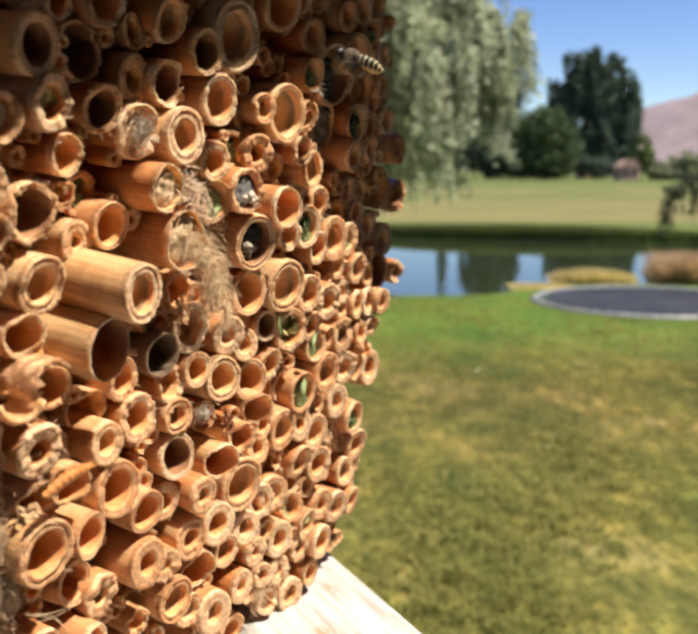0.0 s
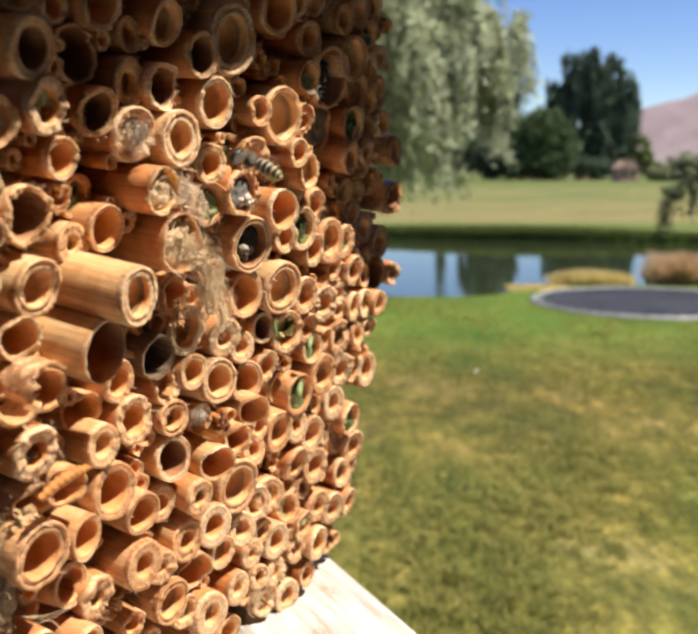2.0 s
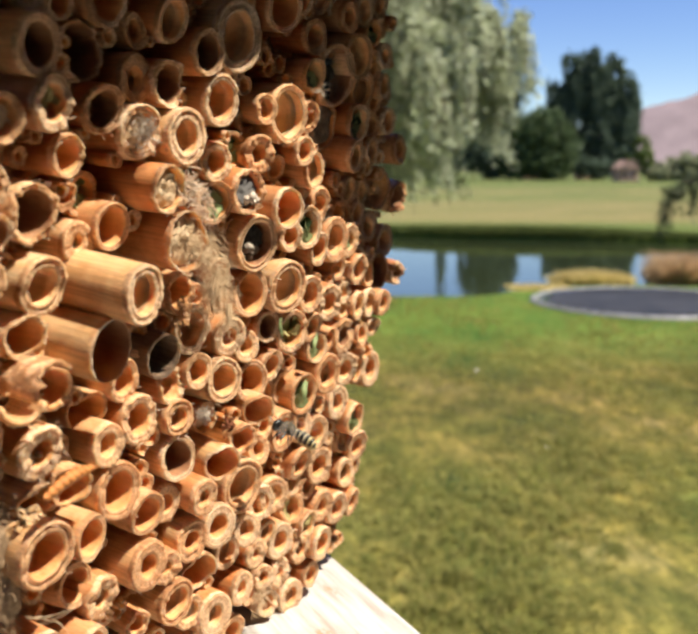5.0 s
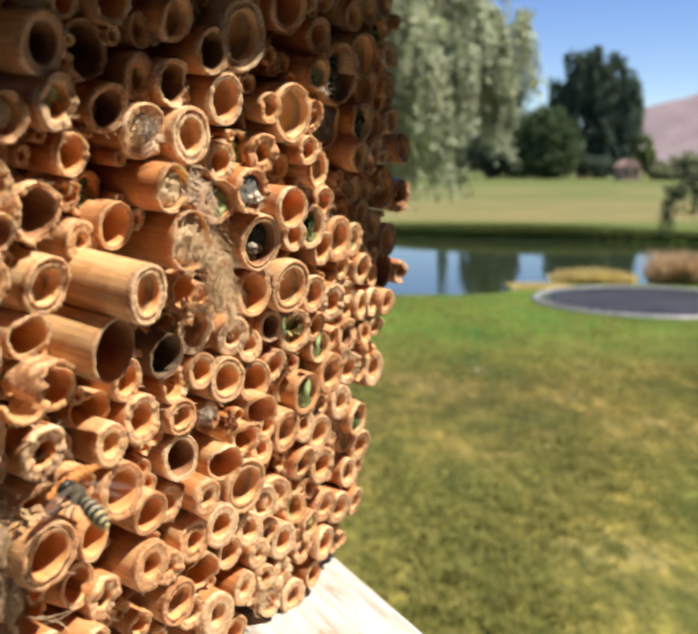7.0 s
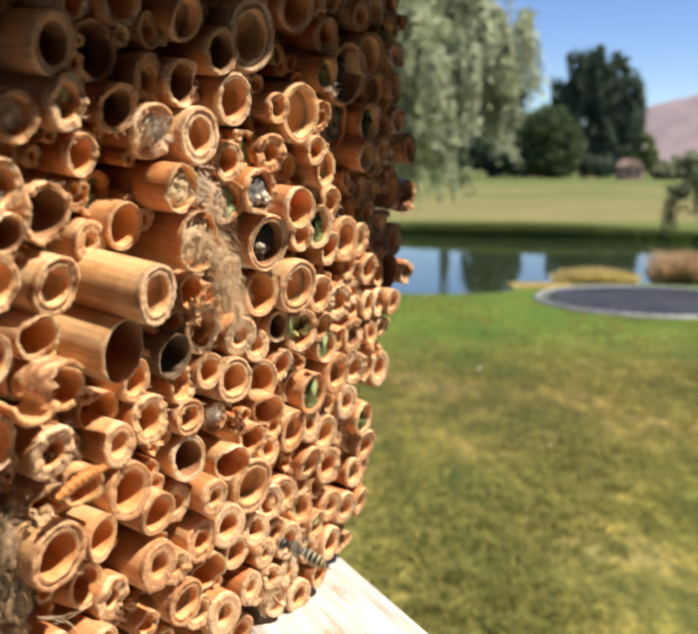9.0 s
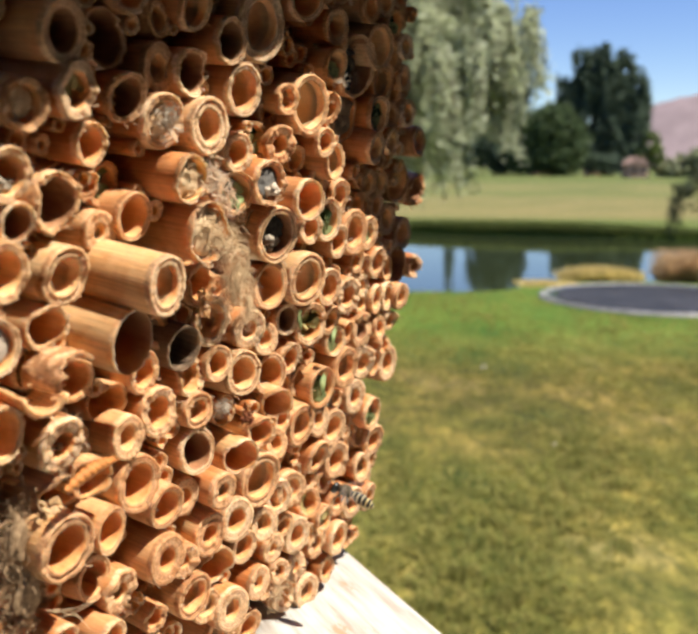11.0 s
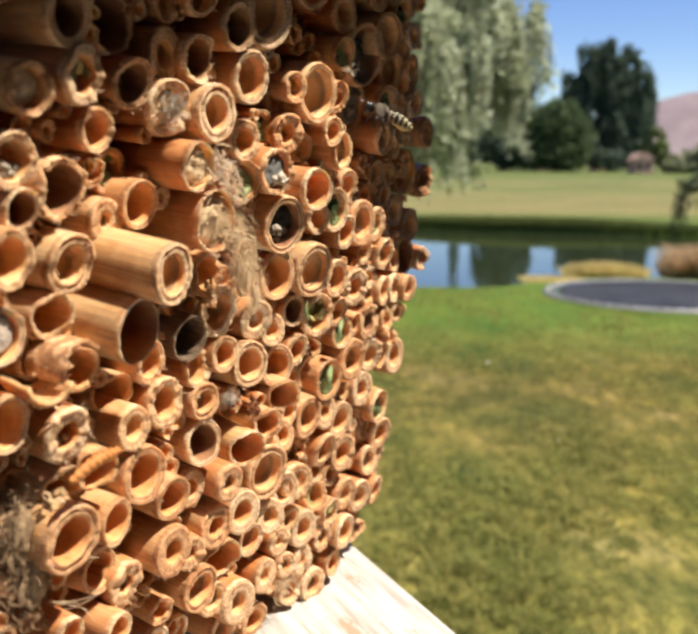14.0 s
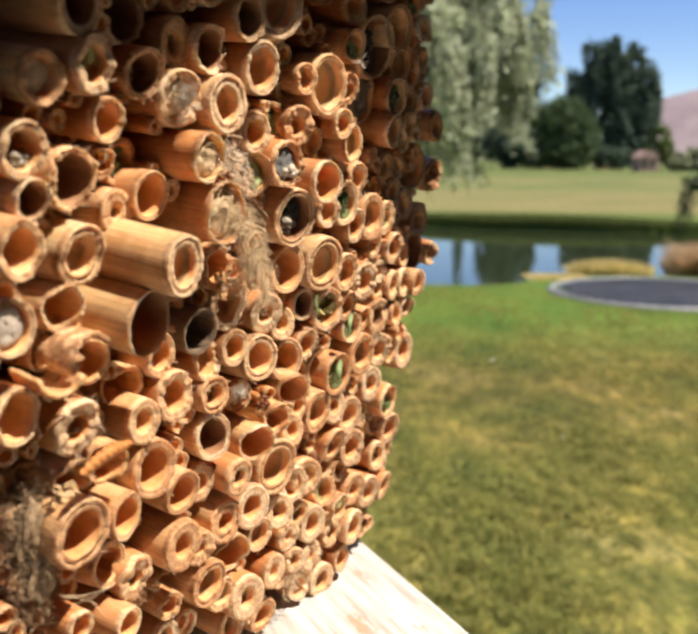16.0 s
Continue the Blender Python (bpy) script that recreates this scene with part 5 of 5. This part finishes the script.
def build_bee(name, label):
    """Head along +x, back along +z; body 16 mm."""
    b = thing(name, Matrix(), label, "bee")
    part("thorax", lathe_x([(-0.0012, 0.0007, 0), (-0.0006, 0.0016, 0), (0.0008, 0.0020, 0.0001), (0.0022, 0.0018, 0), (0.0032, 0.0011, -0.0001), (0.0035, 0.0006, -0.0002)]), fuzz_mat, b, "hairy grey-brown thorax")
    hd = part("head", lathe_x([(0.0034, 0.0008, -0.0005), (0.0039, 0.0017, -0.0006), (0.0047, 0.0020, -0.0007), (0.0054, 0.0015, -0.0009), (0.0057, 0.0006, -0.001)]), black_mat, b)
    for s in (-1, 1):
        bm = bmesh.new()
        bmesh.ops.create_uvsphere(bm, u_segments=12, v_segments=8, radius=0.0009, matrix=Matrix.Translation((0.0046, s * 0.0015, -0.0005)) @ Matrix.Diagonal((0.7, 0.6, 1.2, 1)))
        part("eye", smooth(bm), black_mat, hd)
        bm = bmesh.new()
        limb(bm, (0.0053, s * 0.0006, -0.0002), (0.0072, s * 0.0016, 0.0008), 0.00013, 0.0001, 6, 0.0003)
        part("antenna", bm, black_mat, hd)
    # abdomen: dark segments with pale bands, yellow towards the tip
    xs = [-0.0012, -0.0026, -0.0042, -0.0058, -0.0073, -0.0086, -0.0094]
    rs = [0.0008, 0.0015, 0.00175, 0.0017, 0.0015, 0.0010, 0.0003]
    for i in range(6):
        x0, x1, r0, r1 = xs[i], xs[i + 1], rs[i], rs[i + 1]
        dz = -0.00018 * i
        xm, rm = x0 + (x1 - x0) * 0.66, r0 + (r1 - r0) * 0.66 + 0.00008
        part("abdomen_segment", lathe_x([(x0, r0, dz), (xm, rm, dz - 0.0001)][::-1]), black_mat, b)
        part("abdomen_band", lathe_x([(xm, rm + 0.00004, dz - 0.0001), (x1, r1, dz - 0.00018)][::-1]), yellow_mat if i > 2 else pale_mat, b, "yellow and cream band")
    part("underside", lathe_x([(-0.0090, 0.0005, -0.0015), (-0.0078, 0.0012, -0.0016), (-0.0057, 0.0015, -0.0014), (-0.0036, 0.0013, -0.0011), (-0.0022, 0.0005, -0.0006)], 14, 0.8), yellow_mat, b, "yellow hair brush under the abdomen")
    for s in (-1, 1):
        for x, dx in ((0.002, 0.0012), (0.0006, -0.0004), (-0.0006, -0.0026)):
            bm = bmesh.new()
            limb(bm, (x, s * 0.0014, -0.0016), (x + dx * 0.4, s * 0.0028, -0.0022), 0.00028, 0.00022, 6)
            limb(bm, (x + dx * 0.4, s * 0.0028, -0.0022), (x + dx, s * 0.0026, -0.0044), 0.00022, 0.00012, 6, 0.0002)
            part("leg", bm, black_mat, b)
    wings = []
    for s in (-1, 1):
        w = part("wing", wing_bm(0.0095, 0.0036, s), wing_mat, b, "clear smoky wing")
        w.matrix_basis = pose(0.0014, s * 0.0012, 0.0020)
        h = part("hind_wing", wing_bm(0.0066, 0.0028, s), wing_mat, w)
        h.matrix_basis = pose(-0.0022, 0, -0.0001, 0, 0, s * 10)
        wings.append((s, w))
    return b, wings


flying_bee, flying_wings = build_bee("bee", "black and yellow banded bee in flight before the reeds")
resting_bee, resting_wings = build_bee("bee", "dark banded bee crawling in a shaded reed hole")
resting_bee.matrix_world = HOTEL @ pose(0.04201, 0.06773, -0.004) @ pose(0, 0, 0, -20, 0, 90)
for _s, _w in resting_wings:
    _w.matrix_basis = pose(0.0014, _s * 0.0012, 0.0020, 0, 0, _s * 68)


def motions():
    walk(flying_bee, [
        (0.0, pose(0.0014, 0.2814, 1.5312, 0, -20, 155)),
        (0.2, pose(-0.0017, 0.2753, 1.5289, 2, -17, 158)),
        (0.4, pose(-0.0045, 0.2697, 1.5275, 4, -15, 160)),
        (0.6, pose(-0.0080, 0.2626, 1.5257, 5, -15, 161)),
        (0.8, pose(-0.0075, 0.2639, 1.5245, 6, -17, 161)),
        (1.0, pose(-0.0076, 0.2643, 1.5224, 6, -20, 159)),
        (1.2, pose(-0.0063, 0.2680, 1.5188, 5, -23, 157)),
        (1.4, pose(-0.0070, 0.2671, 1.5171, 4, -25, 154)),
        (1.6, pose(-0.0094, 0.2628, 1.5136, 2, -25, 152)),
        (1.7, pose(-0.0119, 0.2580, 1.5112, 1, -24, 151)),
        (1.8, pose(-0.0158, 0.2503, 1.5090, 0, -23, 150)),
        (1.9, pose(-0.0192, 0.2439, 1.5054, -1, -22, 149)),
        (2.0, pose(-0.0222, 0.2381, 1.5029, -2, -20, 149)),
        (2.1, pose(-0.0256, 0.2316, 1.5002, -2, -19, 148)),
        (2.2, pose(-0.0271, 0.2290, 1.4976, -3, -17, 148)),
        (2.3, pose(-0.0285, 0.2271, 1.4940, -4, -16, 148)),
        (2.4, pose(-0.0297, 0.2252, 1.4908, -5, -15, 149)),
        (2.5, pose(-0.0295, 0.2265, 1.4875, -5, -15, 150)),
        (2.6, pose(-0.0281, 0.2312, 1.4813, -6, -15, 152)),
        (2.7, pose(-0.0260, 0.2374, 1.4744, -6, -16, 154)),
        (2.8, pose(-0.0222, 0.2479, 1.4653, -6, -17, 156)),
        (2.9, pose(-0.0198, 0.2550, 1.4583, -6, -18, 157)),
        (3.0, pose(-0.0158, 0.2658, 1.4495, -6, -19, 158)),
        (3.1, pose(-0.0137, 0.2719, 1.4435, -5, -21, 159)),
        (3.2, pose(-0.0122, 0.2763, 1.4386, -4, -22, 160)),
        (3.3, pose(-0.0108, 0.2803, 1.4349, -4, -24, 161)),
        (3.4, pose(-0.0093, 0.2842, 1.4320, -3, -24, 161)),
        (3.5, pose(-0.0060, 0.2930, 1.4253, -2, -25, 161)),
        (3.6, pose(-0.0017, 0.3012, 1.4177, -1, -25, 160)),
        (3.7, pose(0.0023, 0.3008, 1.4139, 0, -24, 160)),
        (3.9, pose(0.0067, 0.3002, 1.4090, 2, -22, 158)),
        (4.0, pose(0.0048, 0.3000, 1.4071, 3, -21, 156)),
        (4.2, pose(-0.0016, 0.2999, 1.4060, 5, -18, 154)),
        (4.8, pose(-0.0174, 0.2692, 1.4233, 6, -16, 149)),
        (5.4, pose(-0.0117, 0.2798, 1.4297, 1, -24, 154)),
        (6.0, pose(0.0013, 0.3031, 1.4210, -4, -21, 161)),
        (6.3, pose(-0.0127, 0.2798, 1.4215, -6, -17, 161)),
        (6.5, pose(-0.0271, 0.2478, 1.4255, -6, -15, 159)),
        (6.7, pose(-0.0398, 0.2194, 1.4299, -6, -15, 152)),
        (6.9, pose(-0.0510, 0.1941, 1.4350, -4, -17, 145)),
        (7.1, pose(-0.0564, 0.1822, 1.4367, -3, -20, 139)),
        (7.3, pose(-0.0589, 0.1770, 1.4363, -1, -23, 138)),
        (7.5, pose(-0.0586, 0.1778, 1.4353, 1, -25, 137)),
        (7.7, pose(-0.0575, 0.1807, 1.4336, 3, -25, 138)),
        (7.9, pose(-0.0564, 0.1839, 1.4300, 5, -23, 140)),
        (8.1, pose(-0.0521, 0.1964, 1.4176, 6, -20, 145)),
        (8.3, pose(-0.0453, 0.2147, 1.4036, 6, -17, 151)),
        (8.5, pose(-0.0366, 0.2360, 1.3930, 6, -15, 157)),
        (8.7, pose(-0.0293, 0.2532, 1.3869, 5, -15, 160)),
        (8.9, pose(-0.0212, 0.2705, 1.3869, 3, -17, 161)),
        (9.0, pose(-0.0183, 0.2759, 1.3901, 2, -18, 161)),
        (9.2, pose(-0.0153, 0.2795, 1.4011, 0, -21, 159)),
        (9.7, pose(-0.0102, 0.2859, 1.4181, -4, -25, 153)),
        (10.3, pose(-0.0030, 0.3031, 1.4112, -6, -18, 149)),
        (10.9, pose(-0.0066, 0.2988, 1.3989, -2, -17, 155)),
        (11.3, pose(-0.0011, 0.3020, 1.3968, 2, -22, 159)),
        (11.6, pose(0.0097, 0.3040, 1.4076, 5, -25, 161)),
        (11.8, pose(0.0152, 0.3050, 1.4123, 6, -24, 160)),
        (12.0, pose(0.0149, 0.3065, 1.4204, 6, -22, 159)),
        (12.2, pose(0.0147, 0.3076, 1.4263, 6, -19, 156)),
        (12.4, pose(0.0145, 0.3090, 1.4343, 5, -17, 154)),
        (12.5, pose(0.0138, 0.3097, 1.4383, 4, -16, 152)),
        (12.6, pose(0.0129, 0.3106, 1.4435, 3, -15, 151)),
        (12.8, pose(0.0131, 0.3129, 1.4561, 1, -15, 149)),
        (13.0, pose(0.0116, 0.3152, 1.4692, -1, -17, 149)),
        (13.1, pose(0.0115, 0.3162, 1.4748, -2, -19, 149)),
        (13.2, pose(0.0124, 0.3172, 1.4809, -3, -20, 150)),
        (13.3, pose(0.0137, 0.3182, 1.4865, -3, -22, 151)),
        (13.4, pose(0.0146, 0.3192, 1.4921, -4, -23, 152)),
        (13.6, pose(0.0115, 0.3110, 1.5004, -5, -25, 154)),
        (13.8, pose(0.0061, 0.2969, 1.5097, -6, -25, 157)),
        (13.9, pose(0.0031, 0.2903, 1.5106, -6, -24, 158)),
        (14.0, pose(0.0009, 0.2855, 1.5110, -6, -23, 159)),
        (14.1, pose(-0.0015, 0.2803, 1.5115, -6, -21, 160)),
        (14.2, pose(-0.0027, 0.2777, 1.5119, -5, -20, 161)),
        (14.3, pose(-0.0056, 0.2709, 1.5135, -4, -18, 161)),
        (14.4, pose(-0.0045, 0.2729, 1.5149, -4, -17, 161)),
        (14.5, pose(-0.0040, 0.2736, 1.5166, -3, -16, 161)),
        (14.6, pose(-0.0004, 0.2803, 1.5203, -2, -15, 160)),
        (14.8, pose(0.0034, 0.2860, 1.5291, 0, -15, 158)),
        (14.9, pose(0.0054, 0.2891, 1.5345, 1, -16, 157)),
        (15.0, pose(0.0079, 0.2937, 1.5375, 2, -17, 155)),
        (15.2, pose(0.0131, 0.3015, 1.5499, 4, -20, 153)),
        (15.5, pose(0.0184, 0.3072, 1.5716, 6, -24, 150)),
        (16.0, pose(0.0223, 0.3096, 1.5945, 5, -23, 150)),
    ])
    for s, w in flying_wings:
        walk(w, [(i / 30, pose(0.0014, s * 0.0012, 0.0020, s * (36 if i % 2 else -12), 0, s * 8)) for i in range(0, 481)])


motions()
